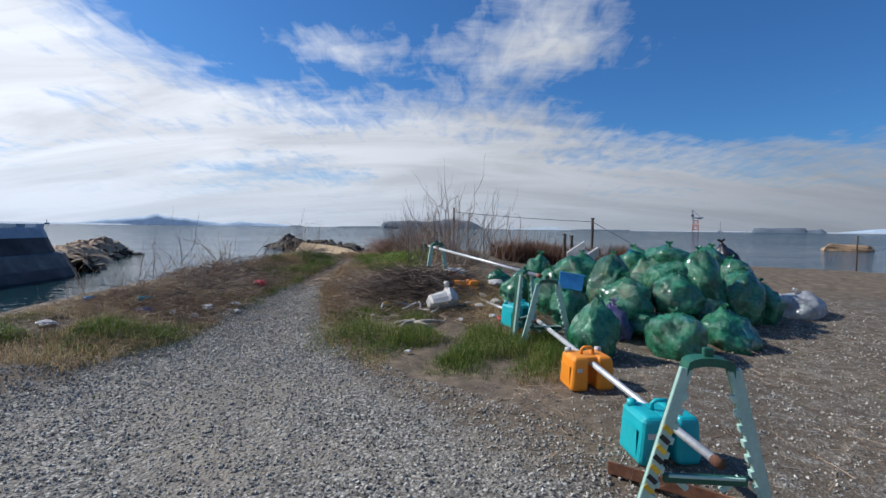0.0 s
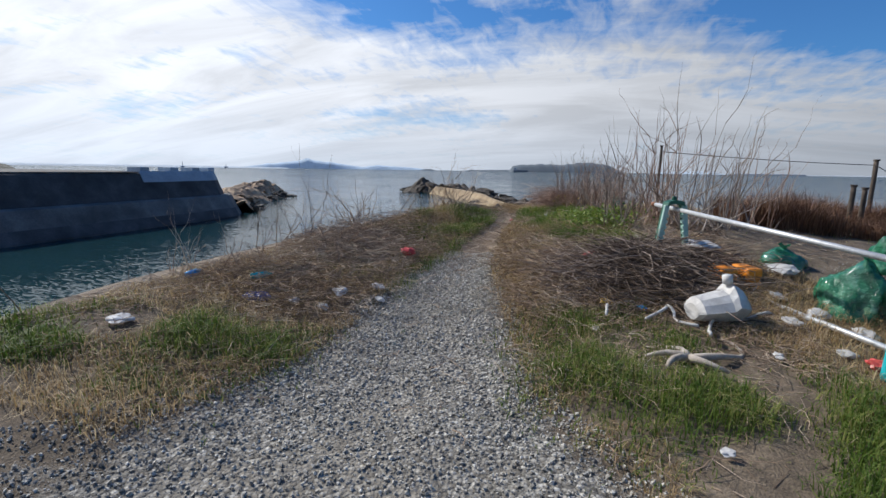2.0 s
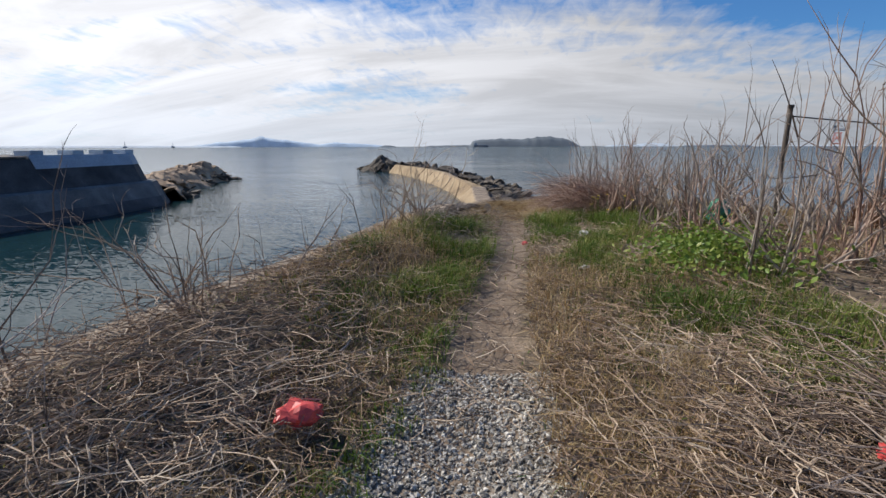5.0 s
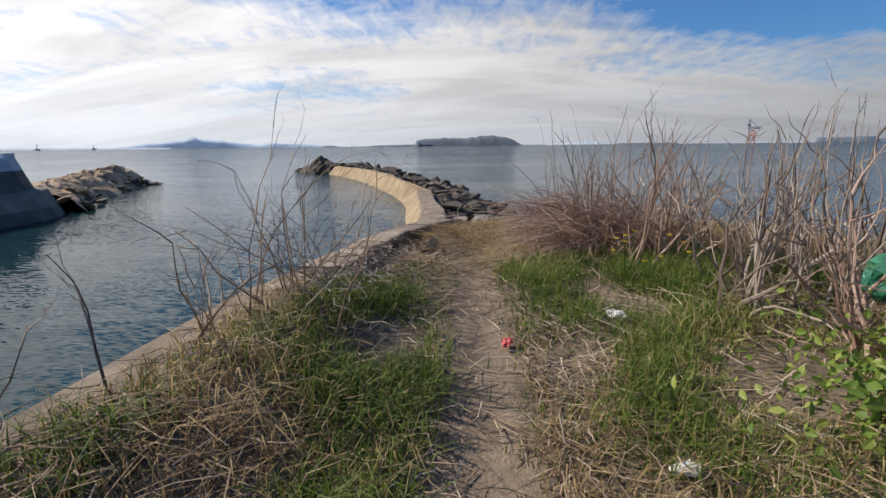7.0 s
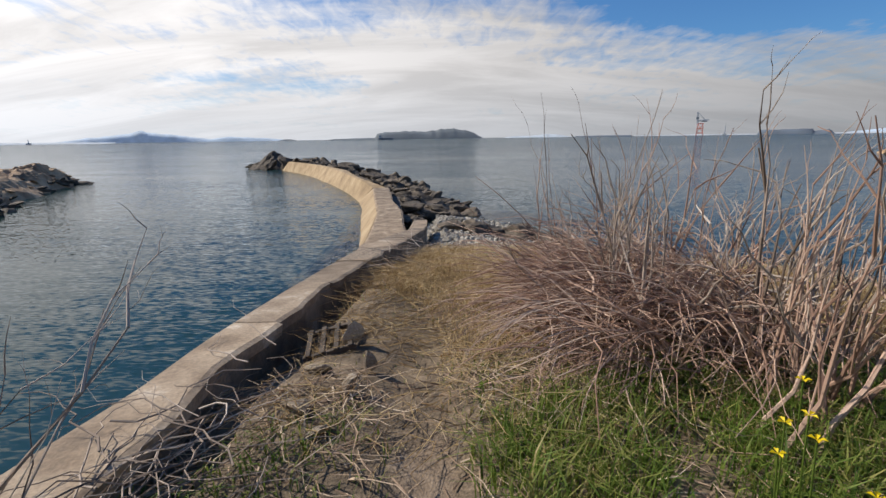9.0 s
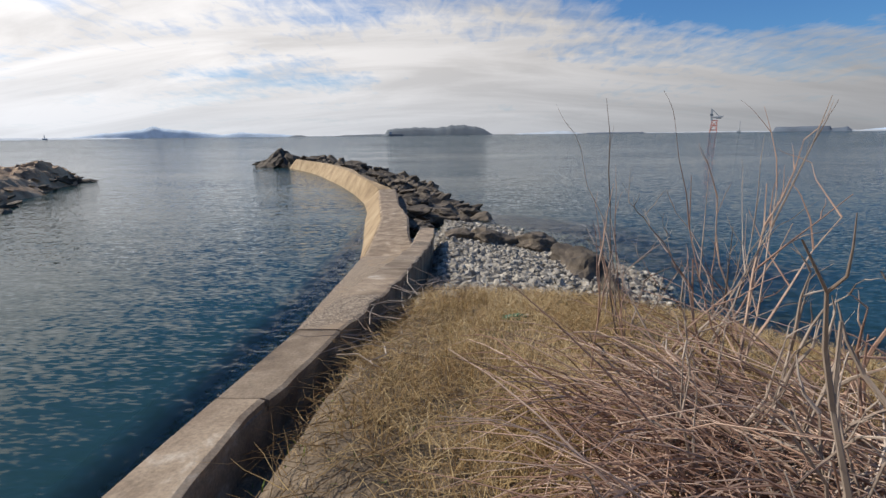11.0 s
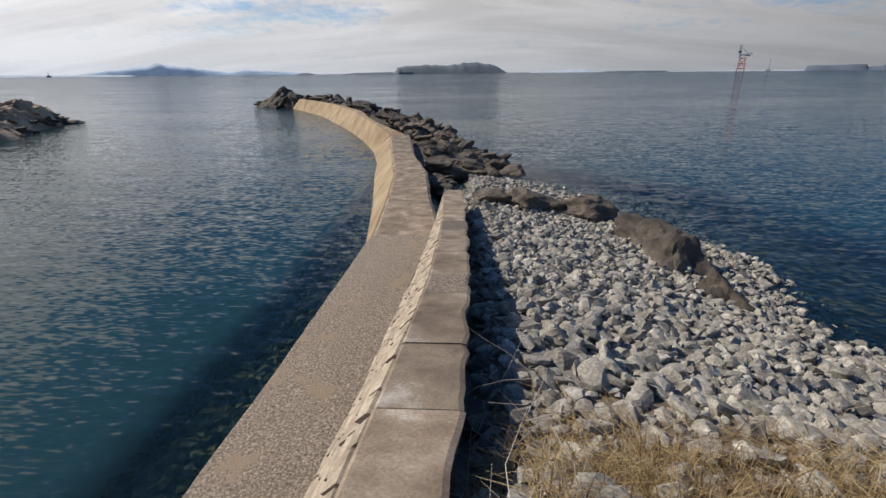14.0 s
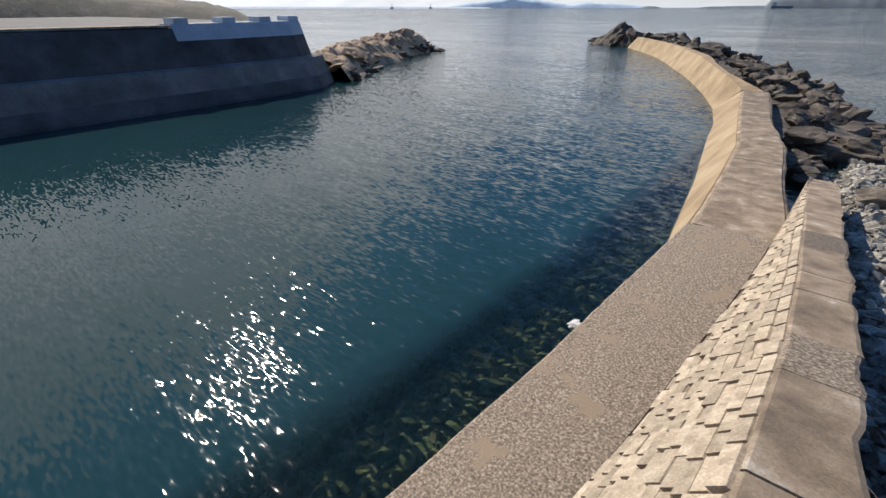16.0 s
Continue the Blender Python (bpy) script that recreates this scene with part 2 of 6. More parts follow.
BUFF = surface("buff_render", [(0.0, (0.17, 0.118, 0.068)), (0.5, (0.275, 0.20, 0.115)), (1.0, (0.37, 0.29, 0.185))], 0.7, (0.85, 0.95), 0.4, 30, 0.01, spread=0.2)
# Dark for the upper tier and the tide band, lighter for the lower tier.
DARK_WALL = surface("dark_harbour_concrete", [(0.0, (0.025, 0.026, 0.028)), (0.5, (0.055, 0.056, 0.058)), (1.0, (0.10, 0.10, 0.10))], 0.6, (0.8, 0.95), 0.6, 12, 0.03, spread=0.3)
LOWER_WALL = surface("grey_harbour_concrete", [(0.0, (0.06, 0.06, 0.058)), (0.5, (0.12, 0.118, 0.112)), (1.0, (0.20, 0.195, 0.185))], 0.5, (0.8, 0.95), 0.6, 12, 0.03, spread=0.3)
PALE_WALL = surface("pale_parapet", [(0.0, (0.30, 0.36, 0.42)), (1.0, (0.45, 0.52, 0.58))], 0.9, (0.8, 0.95), 0.3, 12, 0.02)
ROCK = surface("shore_rock", [(0.0, (0.028, 0.022, 0.017)), (0.5, (0.08, 0.064, 0.047)), (1.0, (0.19, 0.15, 0.11))], 1.8, (0.75, 0.95), 1.0, 22, 0.05, spread=0.35)
TAN_ROCK = surface("tan_rock", [(0.0, (0.09, 0.055, 0.035)), (0.4, (0.28, 0.185, 0.11)), (1.0, (0.50, 0.37, 0.24))], 0.5, (0.8, 0.95), 1.0, 14, 0.08, spread=0.35)
STONE = surface("beach_stone", [(0.0, (0.13, 0.117, 0.095)), (0.5, (0.275, 0.253, 0.212)), (1.0, (0.50, 0.47, 0.405))], 7, (0.75, 0.95), 0.6, 50, 0.012, spread=0.55)
PALE_STONE = surface("pale_course_stone", [(0.0, (0.22, 0.175, 0.125)), (0.5, (0.33, 0.27, 0.20)), (1.0, (0.44, 0.375, 0.29))], 9, (0.85, 0.97), 0.8, 60, 0.015, spread=0.35)

# plan


def line(table, v):
    ks = sorted(table)
    return np.interp(v, ks, [table[k] for k in ks])


ALONG = {-40: 0.0, 3.5: 0.0, 5.5: 0.06, 6.9: 0.17, 8.3: 0.3, 10.2: 0.45, 11.7: 0.56, 13.3: 0.6, 14.8: 0.55, 16.3: 0.36, 17.8: 0.06, 19.3: -0.41, 20.4: -0.7, 23.3: -1.21, 27.3: -1.85, 30.3: -2.18, 33.3: -2.3, 35.5: -2.42, 37.5: -2.7, 40: -3.2, 60: -4.2}
TRACK = {-10: 0.3, 0: -0.5, 2.7: -1.55, 5.4: -2.25, 8: -2.6, 11.7: -2.57, 14.8: -2.72, 16.6: -3.05}
TRACK_HALF = {-10: 4.2, 0: 3.2, 2: 2.65, 3.5: 2.0, 4.5: 1.3, 5.5: 0.78, 7: 0.55, 8.5: 0.33, 10: 0.2, 13: 0.19, 15: 0.24, 17: 0.18}
EDGE_RIGHT = {-40: 40, 6: 22, 10: 13.5, 11.5: 9.5, 12.3: 5.5, 13: 1.6, 14: 0.3, 15: -0.1, 16: -0.4, 17.9: -0.7, 19.4: -1.6, 20.4: -2.5, 60: -2.5}
FALL_RIGHT = {-40: 0.33, 17.9: 0.33, 21: 0.25, 24: 0.24, 27.5: 0.13, 60: 0.1}
STRIP_LEFT = {-8: -7.2, 0: -6.2, 5.57: -5.63, 6.47: -5.45, 7.42: -5.15, 9.26: -4.62, 10.6: -4.25, 11.9: -4.1, 12.5: -3.89, 13.0: -3.83, 14.7: -3.82, 16.0: -3.79, 17.65: -3.71, 19.4: -3.62, 20.9: -3.57, 23.3: -3.6, 27.4: -3.72, 30.6: -3.82}
WALL_RIGHT = {-8: -6.7, 0: -5.7, 5.57: -5.18, 6.47: -5.0, 7.42: -4.7, 9.26: -4.17, 10.6: -3.83, 11.9: -3.66, 12.6: -3.6, 13.6: -3.58, 15.3: -3.53, 16.4: -3.43, 17.0: -3.36, 17.9: -3.28, 19.3: -3.2, 22.3: -3.18, 24.4: -3.2, 27.4: -3.22, 30.6: -3.32}
LEDGE_LEFT = {-8: -8.2, 6: -7.2, 12: -6.5, 16: -5.95, 19.05: -5.62, 21.5: -5.47, 25.4: -5.32, 26.2: -5.3}
STRIP_Z = {-8: 0.1, 5: 0.25, 6.47: 0.4, 8.3: 0.55, 10.4: 0.68, 12.6: 0.75, 13.6: 0.69, 15.7: 0.46, 17.9: 0.21, 19.5: -0.02, 22.3: -0.46, 24.4: -0.85, 27.4: -1.28, 30.6: -1.62}
LEDGE_TOP = -1.6


def ground_height(x, y):
    x, y = np.asarray(x, float), np.asarray(y, float)
    z = line(ALONG, y)
    # the bank rises to the wall's top, a mound lies under the shrubs, the path is trodden in
    wr = line(WALL_RIGHT, y)
    k = np.clip((-2.95 - x) / np.maximum(-2.95 - wr, 0.3), 0, 1)
    k = k * k * (3 - 2 * k) * np.clip((12.6 - y) / 0.9, 0, 1)
    z = z + k * (line(STRIP_Z, y) + 0.02 - z)
    z = z + 0.28 * np.exp(-(((x - 0.5) / 1.9) ** 2 + ((y - 10.3) / 2.8) ** 2))
    off = np.abs(x - line(TRACK, y)) / np.maximum(line(TRACK_HALF, y), 0.1)
    z = z - 0.05 * np.exp(-off ** 2) * (y > 3)
    z = z - line(FALL_RIGHT, y) * np.maximum(0, x - line(EDGE_RIGHT, y))
    # a gutter along the wall's inner side
    z = z - 0.3 * np.exp(-((x - wr - 0.03) / 0.22) ** 2) * np.clip((y - 12.6) / 2.2, 0, 1)
    drop = np.maximum(0, wr - 0.12 - x)
    out = np.maximum(0, line(LEDGE_LEFT, y) - x)
    bed = -2.95 - 0.15 * out - 0.6 * np.maximum(0, out - 1.7)
    z = np.where(drop > 0, np.maximum(np.minimum(z - 8 * drop, z), np.minimum(bed, z)), z)
    return np.maximum(z, -6.0)


def lumps(x, y):
    """Small unevenness of the land."""
    return 0.05 * noise.noise((x * 0.7, y * 0.7, 3.1)) + 0.025 * noise.noise((x * 2.3, y * 2.3, 8.2)) + 0.012 * noise.noise((x * 6.1, y * 6.1, 1.7))


def ground_at(x, y):
    z = float(ground_height(x, y))
    return z + (lumps(x, y) if z > -2.4 else 0.0)


# helpers for meshes


def link_mesh(name, verts, faces, mat, smooth=False):
    me = bpy.data.meshes.new(name)
    me.from_pydata(verts, [], faces)
    me.materials.append(mat)
    if smooth:
        me.polygons.foreach_set("use_smooth", [True] * len(me.polygons))
    me.update()
    return new(name, me)


def part(name, bm, mat, parent=None, label="", smooth=False):
    me = bpy.data.meshes.new(name)
    bm.normal_update()
    bm.to_mesh(me)
    bm.free()
    me.materials.append(mat)
    if smooth:
        me.polygons.foreach_set("use_smooth", [True] * len(me.polygons))
    ob = new(name, me)
    if parent:
        ob.parent = parent
    if label:
        tagged(ob, label)
    return ob


def thing(name, m, label, category, group="", kind=""):
    ob = new(name)
    ob.empty_display_size = 0.1
    ob.matrix_basis = m
    return tagged(ob, label, category, group, kind)


def loft(sections, close=False):
    """Skin over rows of points."""
    bm = bmesh.new()
    rows = [[bm.verts.new(p) for p in s] for s in sections]
    for a, b in zip(rows, rows[1:]):
        for i in range(len(a) - (0 if close else 1)):
            j = (i + 1) % len(a)
            bm.faces.new((a[i], a[j], b[j], b[i]))
    return bm


def capped(sections):
    bm = loft(sections, True)
    n = len(sections[0])
    bm.verts.ensure_lookup_table()
    bm.faces.new([bm.verts[i] for i in range(n)][::-1])
    bm.faces.new([bm.verts[len(bm.verts) - n + i] for i in range(n)])
    bmesh.ops.recalc_face_normals(bm, faces=bm.faces)
    return bm


def boxed(size, bevel=0.0, m=Matrix.Identity(4), segs=2):
    bm = bmesh.new()
    bmesh.ops.create_cube(bm, size=1, matrix=m @ Matrix.Diagonal((*size, 1)))
    if bevel:
        bmesh.ops.bevel(bm, geom=bm.edges[:], offset=bevel, segments=segs, profile=0.5, affect="EDGES")
    return bm


# ground: one sheet, fine where one walks, coarse far under the sea


def build_ground():
    xs = np.concatenate([np.linspace(-700, -34, 10), np.arange(-32, -9, 1.0), np.arange(-9, -6.2, 0.3), np.arange(-6.2, 5, 0.085), np.arange(5, 12, 0.22), np.arange(12, 40, 1.5), np.linspace(42, 700, 10)])
    ys = np.concatenate([np.linspace(-60, -8, 8), np.arange(-7, 0, 0.5), np.arange(0, 24, 0.085), np.arange(24, 40, 0.3), np.arange(40, 110, 2.5), np.linspace(115, 900, 10)])
    gx, gy = np.meshgrid(xs, ys)
    z = ground_height(gx, gy)
    near = (gx > -9) & (gx < 14) & (gy > -8) & (gy < 40)
    for i, j in zip(*np.nonzero(near)):
        if z[i, j] > -5.9:
            z[i, j] += lumps(gx[i, j], gy[i, j])
    w = len(xs)
    verts = np.stack([gx, gy, z], -1).reshape(-1, 3)
    faces = [(r * w + c, r * w + c + 1, (r + 1) * w + c + 1, (r + 1) * w + c) for r in range(len(ys) - 1) for c in range(w - 1)]
    ob = link_mesh("ground", verts.tolist(), faces, GROUND, True)
    x, y, zz = verts[:, 0], verts[:, 1], verts[:, 2]
    off = (x - line(TRACK, y)) / line(TRACK_HALF, y)
    gravel = np.clip(1.5 - np.abs(off), 0, 1) * np.clip((9.3 - y) / 1.2, 0, 1)
    right = np.clip((x - 0.4) / 1.0, 0, 1) * np.clip((11.0 - y) / 3.0, 0, 1) * 0.46
    bare = np.clip(1.3 - np.abs(off), 0, 1) * np.clip((y - 7.4) / 1.2, 0, 1) * np.clip((13.6 - y) / 1.2, 0, 1)
    lot = np.clip((x - 1.2) / 1.5, 0, 1) * np.clip((10.5 - y) / 2.0, 0, 1) * 0.3
    beach = np.clip((-0.35 - zz) / 0.25, 0, 1)
    col = np.stack([np.maximum(gravel, right), np.maximum(bare, lot), beach, np.ones_like(x)], -1).astype(np.float32)
    a = ob.data.color_attributes.new("cover", "FLOAT_COLOR", "POINT")
    a.data.foreach_set("color", col.ravel())
    tagged(ob, "gravel track, trodden earth, grassy bank and stony shore", "ground", kind="structure")


build_ground()


def build_sea():
    def steps(lo, hi, fine, grow):
        out, s = [lo], fine
        while out[-1] < hi:
            out.append(out[-1] + s)
            s *= grow
        return np.array(out)

    right = steps(6, 4600, 0.8, 1.25)
    xs = np.concatenate([-(right[::-1] + 6), np.arange(-12, 6, 0.4), right])
    ys = np.concatenate([-steps(6, 1500, 1.5, 1.3)[::-1] , np.arange(-5, 42, 0.5), steps(42, 4800, 1.0, 1.22)])
    gx, gy = np.meshgrid(xs, ys)
    z = ground_height(gx, gy)
    deep = np.clip((SEA - z - 0.5) / 0.5, 0.1, 1)
    w = len(xs)
    verts = np.stack([gx, gy, np.full_like(gx, SEA)], -1).reshape(-1, 3)
    faces = [(r * w + c, r * w + c + 1, (r + 1) * w + c + 1, (r + 1) * w + c) for r in range(len(ys) - 1) for c in range(w - 1)]
    ob = link_mesh("water", verts.tolist(), faces, WATER, True)
    a = ob.data.attributes.new("depth", "FLOAT", "POINT")
    a.data.foreach_set("value", deep.ravel().astype(np.float32))
    tagged(ob, "calm blue-green sea with small ripples", "sea", kind="structure")


build_sea()


# retaining wall with its ledge, running out into the breakwater


def wall_section(y):
    r, s, l = (float(line(t, y)) for t in (WALL_RIGHT, STRIP_LEFT, LEDGE_LEFT))
    z = float(line(STRIP_Z, y))
    foot = s - 0.55 * max(z - LEDGE_TOP, 0)
    l = min(l, foot - 0.1)
    wob = 0.04 * noise.noise((y * 1.7, 0.3, 0.2)) + 0.025 * noise.noise((y * 6, 4.3, 0.2))
    wl = 0.015 * noise.noise((y * 4, 9.3, 2.2))
    lift = 0.012 * noise.noise((y * 2.1, 7.1, 0.2))
    return [(r - 0.1, y, -4.6), (r + wob, y, z - 0.035 + lift), (r - 0.04 + wob, y, z + lift), ((r + s) / 2, y, z + 0.008 + lift), (s, y, z - 0.01), (foot, y, LEDGE_TOP + 0.02), ((foot + l) / 2, y, LEDGE_TOP), (l + 0.04 + wl, y, LEDGE_TOP - 0.04), (l + wl, y, LEDGE_TOP - 0.08), (l - 0.3, y, -4.6)]


def build_wall():
    base = thing("retaining_wall", pose(0, 0, 0), "old weathered concrete retaining wall stepping down to the sea", "wall", kind="structure")
    ys = np.concatenate([np.arange(-8, 10, 1.0), np.arange(10, 26.21, 0.1)])
    part("wall_body", capped([wall_section(y) for y in ys]), CONCRETE, base)
    # parapet strip goes on beside the platform
    sec = []
    for y in np.arange(26.2, 30.7, 0.15):
        r, s = (float(line(t, y)) for t in (WALL_RIGHT, STRIP_LEFT))
        z, w = float(line(STRIP_Z, y)), 0.05 * noise.noise((y * 2, 1.3, 5.2))
        sec.append([(r - 0.1, y, -4.6), (r + w, y, z), (s, y, z), (s - 0.55 * max(z + 1.66, 0.02) - 0.02, y, -1.655), (s - 0.4, y, -4.6)])
    part("parapet", capped(sec), CONCRETE, base)
    # slabs cast on the strip, some smooth and some with the stones showing
    edges = [12.4, 13.9, 15.1, 16.3, 17.5, 18.55, 19.35, 20.5, 21.15, 22.3, 23.0, 24.4, 25.3, 26.6]
    for i, (a, b) in enumerate(zip(edges, edges[1:])):
        sec = []
        for y in np.linspace(a + 0.006, b - 0.006, 8):
            r, s, z = (float(line(t, y)) for t in (WALL_RIGHT, STRIP_LEFT, STRIP_Z))
            w = 0.05 * noise.noise((y * 2.3, i * 3.7, 0.2)) + 0.02 * noise.noise((y * 9, 4.3, 0.2))
            t = 0.018 + 0.007 * noise.noise((i * 1.9, 0.4, 0.1))
            sec.append([(r + 0.02 + w, y, z - 0.06), (r + 0.03 + w, y, z + t - 0.012), (r + w, y, z + t), (s + 0.02, y, z + t), (s, y, z + t - 0.015), (s, y, z - 0.05)])
        part("slab", capped(sec), RUBBLE_CONCRETE if i % 4 == 3 else CONCRETE, base)
    # slabs on the ledge
    edges = [14.0, 26.15]
    for i, (a, b) in enumerate(zip(edges, edges[1:])):
        sec = []
        for y in np.linspace(a + 0.01, b - 0.01, 60):
            q = wall_section(y)
            sec.append([(q[5][0] - 0.02, y, -1.62), (q[5][0] - 0.02, y, -1.565), (q[6][0], y, -1.573), (q[7][0] - 0.02, y, -1.612), (q[8][0] - 0.015, y, -1.65), (q[8][0] - 0.015, y, -1.72)])
        part("ledge_slab", capped(sec), RUBBLE_CONCRETE, base)
    # rough courses of stone on the slope between strip and ledge
    rng = random.Random(5)
    for c in range(16):
        u0, u1 = c / 16, (c + 1) / 16
        y = 16.2 + rng.random() * 0.3
        while y < 30.3:
            n = 0.22 + rng.random() * 0.2
            r, s, z = (float(line(t, y)) for t in (WALL_RIGHT, STRIP_LEFT, STRIP_Z))
            h = z - LEDGE_TOP - 0.03
            count = max(2, int(h / 0.12))
            if c < count:
                v0, v1 = c / count, (c + 0.78) / count
                d = 0.025 + 0.025 * rng.random()
                q = []
                for yy in (y, y + n * 0.88):
                    ss, zz = float(line(STRIP_LEFT, yy)), float(line(STRIP_Z, yy))
                    hh = zz - LEDGE_TOP - 0.03
                    j = 0.012 * (rng.random() - 0.5)
                    a = (ss - 0.55 * hh * v0, yy, zz - hh * v0 + j)
                    b = (ss - 0.55 * hh * v1, yy, zz - hh * v1 + j)
                    q.append([(a[0] + 0.03, yy, a[2] - 0.03), (a[0] - d * 0.6, yy, a[2] - 0.012), (b[0] - d, yy, b[2] + 0.02), (b[0] + 0.03, yy, b[2] - 0.02)])
                COURSES.append(q)
            y += n
    near = [q for q in COURSES if 17.5 < q[0][0][1] < 22.5][:300]
    for q in near:
        part("course_stone", capped(q), PALE_STONE, base)
    far = bmesh.new()
    for q in COURSES:
        if q not in near:
            vs = [[far.verts.new(p) for p in row] for row in q]
            for i in range(4):
                far.faces.new((vs[0][i], vs[0][(i + 1) % 4], vs[1][(i + 1) % 4], vs[1][i]))
            far.faces.new(vs[0][::-1])
            far.faces.new(vs[1])
    tagged(part("course_stones", far, PALE_STONE, base), kind="stuff")
    return base


COURSES = []
WALL = build_wall()

TOP_LEFT = {26.2: -5.29, 27.3: -5.33, 29.76: -5.5, 32.96: -5.77, 38.83: -6.78, 44.16: -7.66}
TOP_RIGHT = {26.2: -3.75, 27.5: -3.85, 29.78: -4.2, 33.48: -4.6, 37.21: -5.44, 42.42: -6.21, 44.16: -6.5}
FOOT_LEFT = {26.2: -5.6, 28.86: -5.97, 32.05: -6.41, 37.75: -7.4, 40.6: -7.81, 44.16: -8.65}
CURVE_TOP = [(-7.66, 44.16), (-9.32, 47.9), (-11.28, 53.36), (-13.56, 59.27), (-18.51, 69.5), (-25.18, 79.71)]
CURVE_FOOT = [(-8.65, 44.16), (-10.4, 49.2), (-12.6, 54.7), (-14.81, 59.67), (-20.1, 70.7), (-26.7, 81.0)]


def build_breakwater():
    base = thing("breakwater", pose(0, 0, 0), "low curving buff concrete breakwater with a sloping inner face", "breakwater", kind="structure")
    ys = np.arange(26.2, 44.2, 0.3)
    sec = []
    for y in ys:
        l, r, f = (float(line(t, y)) for t in (TOP_LEFT, TOP_RIGHT, FOOT_LEFT))
        w = 0.05 * noise.noise((y, 2.2, 1.0))
        sec.append([(r - 0.1, y, -4.6), (r + w, y, -1.69), (r - 0.05 + w, y, -1.66), (l + 0.06, y, -1.66), (l, y, -1.7), (f, y, SEA), (f - 0.5, y, -4.6)])
    part("platform", capped(sec), CONCRETE, base)
    part("sloping_face", loft([[(s[4][0] - 0.012, s[4][1], s[4][2] + 0.008), (s[5][0] - 0.02, s[5][1], s[5][2] + 0.01), (s[6][0] - 0.02, s[6][1], s[6][2])] for s in sec]), BUFF, base)
    edges = [26.25, 31.4, 37.6, 40.9, 44.1]
    for a, b in zip(edges, edges[1:]):
        sec = []
        for y in np.linspace(a + 0.02, b - 0.02, 8):
            l, r = (float(line(t, y)) for t in (TOP_LEFT, TOP_RIGHT))
            sec.append([(r - 0.09, y, -1.68), (r - 0.09, y, -1.635), (l + 0.1, y, -1.64), (l + 0.07, y, -1.68)])
        part("platform_slab", capped(sec), CONCRETE, base)
    sec = []
    n = 60
    top, foot = (np.array(c) for c in (CURVE_TOP, CURVE_FOOT))

    def along(c, u):
        i = min(int(u), 4)
        p0, p1, p2, p3 = (c[max(0, min(5, i + k))] for k in (-1, 0, 1, 2))
        v = u - i
        return 0.5 * (2 * p1 + (p2 - p0) * v + (2 * p0 - 5 * p1 + 4 * p2 - p3) * v * v + (3 * p1 - p0 - 3 * p2 + p3) * v ** 3)

    for i in range(n + 1):
        u = i / n * 5
        a, f = along(top, u), along(foot, u)
        d = (a - f) / np.linalg.norm(a - f)
        z = -1.64 + 0.33 * min(1, u / 0.8)
        b, o = a + d * 0.9, f - d * 0.8
        sec.append([(*b, -4.6), (*b, z), (*a, z), (*(a - d * 0.06), z - 0.06), (*f, SEA), (*o, -4.6)])
    part("curved_wall", capped(sec), BUFF, base, "buff rendered curving wall")


build_breakwater()


def build_seawall():
    base = thing("harbour_wall", pose(0, 0, 0), "dark two-tier concrete harbour wall with pale parapet", "wall", kind="structure")
    top = 1.0
    lower = capped([[(-70, y, -5), (-70, y, -0.9), (-29.9 - s, y, -0.88), (-29.6 - s, y, -0.96), (-28.7 - s, y, -2.5), (-28.4 - s, y, -5)] for y, s in ((-60, 0), (20, 0.0), (31, 0.2), (36.2, 0.8), (38.2, 2.2))])
    part("lower_tier", lower, LOWER_WALL, base)
    part("tide_band", capped([[(-29.2 - s, y, -1.95), (-28.98 - s, y, -1.95), (-28.62 - s, y, -2.55), (-28.3 - s, y, -4.5), (-29.2 - s, y, -4.5)] for y, s in ((-60, 0), (20, 0.0), (31, 0.2), (36.2, 0.8), (38.1, 2.15))]), DARK_WALL, base, "black weedy tide band")
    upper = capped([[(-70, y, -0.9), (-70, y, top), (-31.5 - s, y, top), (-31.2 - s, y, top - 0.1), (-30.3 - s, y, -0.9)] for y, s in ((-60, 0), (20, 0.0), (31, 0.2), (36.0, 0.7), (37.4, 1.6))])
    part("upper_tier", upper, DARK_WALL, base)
    part("coping", capped([[(-33.2, y, top - 0.02), (-33.2, y, top + 0.07), (-31.42, y, top + 0.07), (-31.36, y, top - 0.02)] for y in (-60, 28.6)]), CONCRETE, base)
    band = ((28.7, 0.16), (31, 0.2), (34, 0.5), (36.0, 0.7), (37.38, 1.58))
    part("parapet", capped([[(-32.7 - k, y, top - 0.1), (-32.7 - k, y, top + 0.12), (-31.3 - k, y, top + 0.12), (-31.16 - k, y, top - 0.1), (-30.88 - k, y, 0.33), (-31.2 - k, y, 0.33)] for y, k in band]), PALE_WALL, base, "pale blue-grey painted concrete parapet")
    for y in (29.3, 32.0, 34.4, 36.8):
        k = float(np.interp(y, [b[0] for b in band], [b[1] for b in band]))
        part("merlon", boxed((1.25, 0.75, 0.3), 0.03, Matrix.Translation((-32.0 - k, y, top + 0.25))), PALE_WALL, base)


build_seawall()

# far shores


def bearing(az, far, z=0.0):
    return (math.sin(radians(az)) * far - 2.7, math.cos(radians(az)) * far + 15, z)


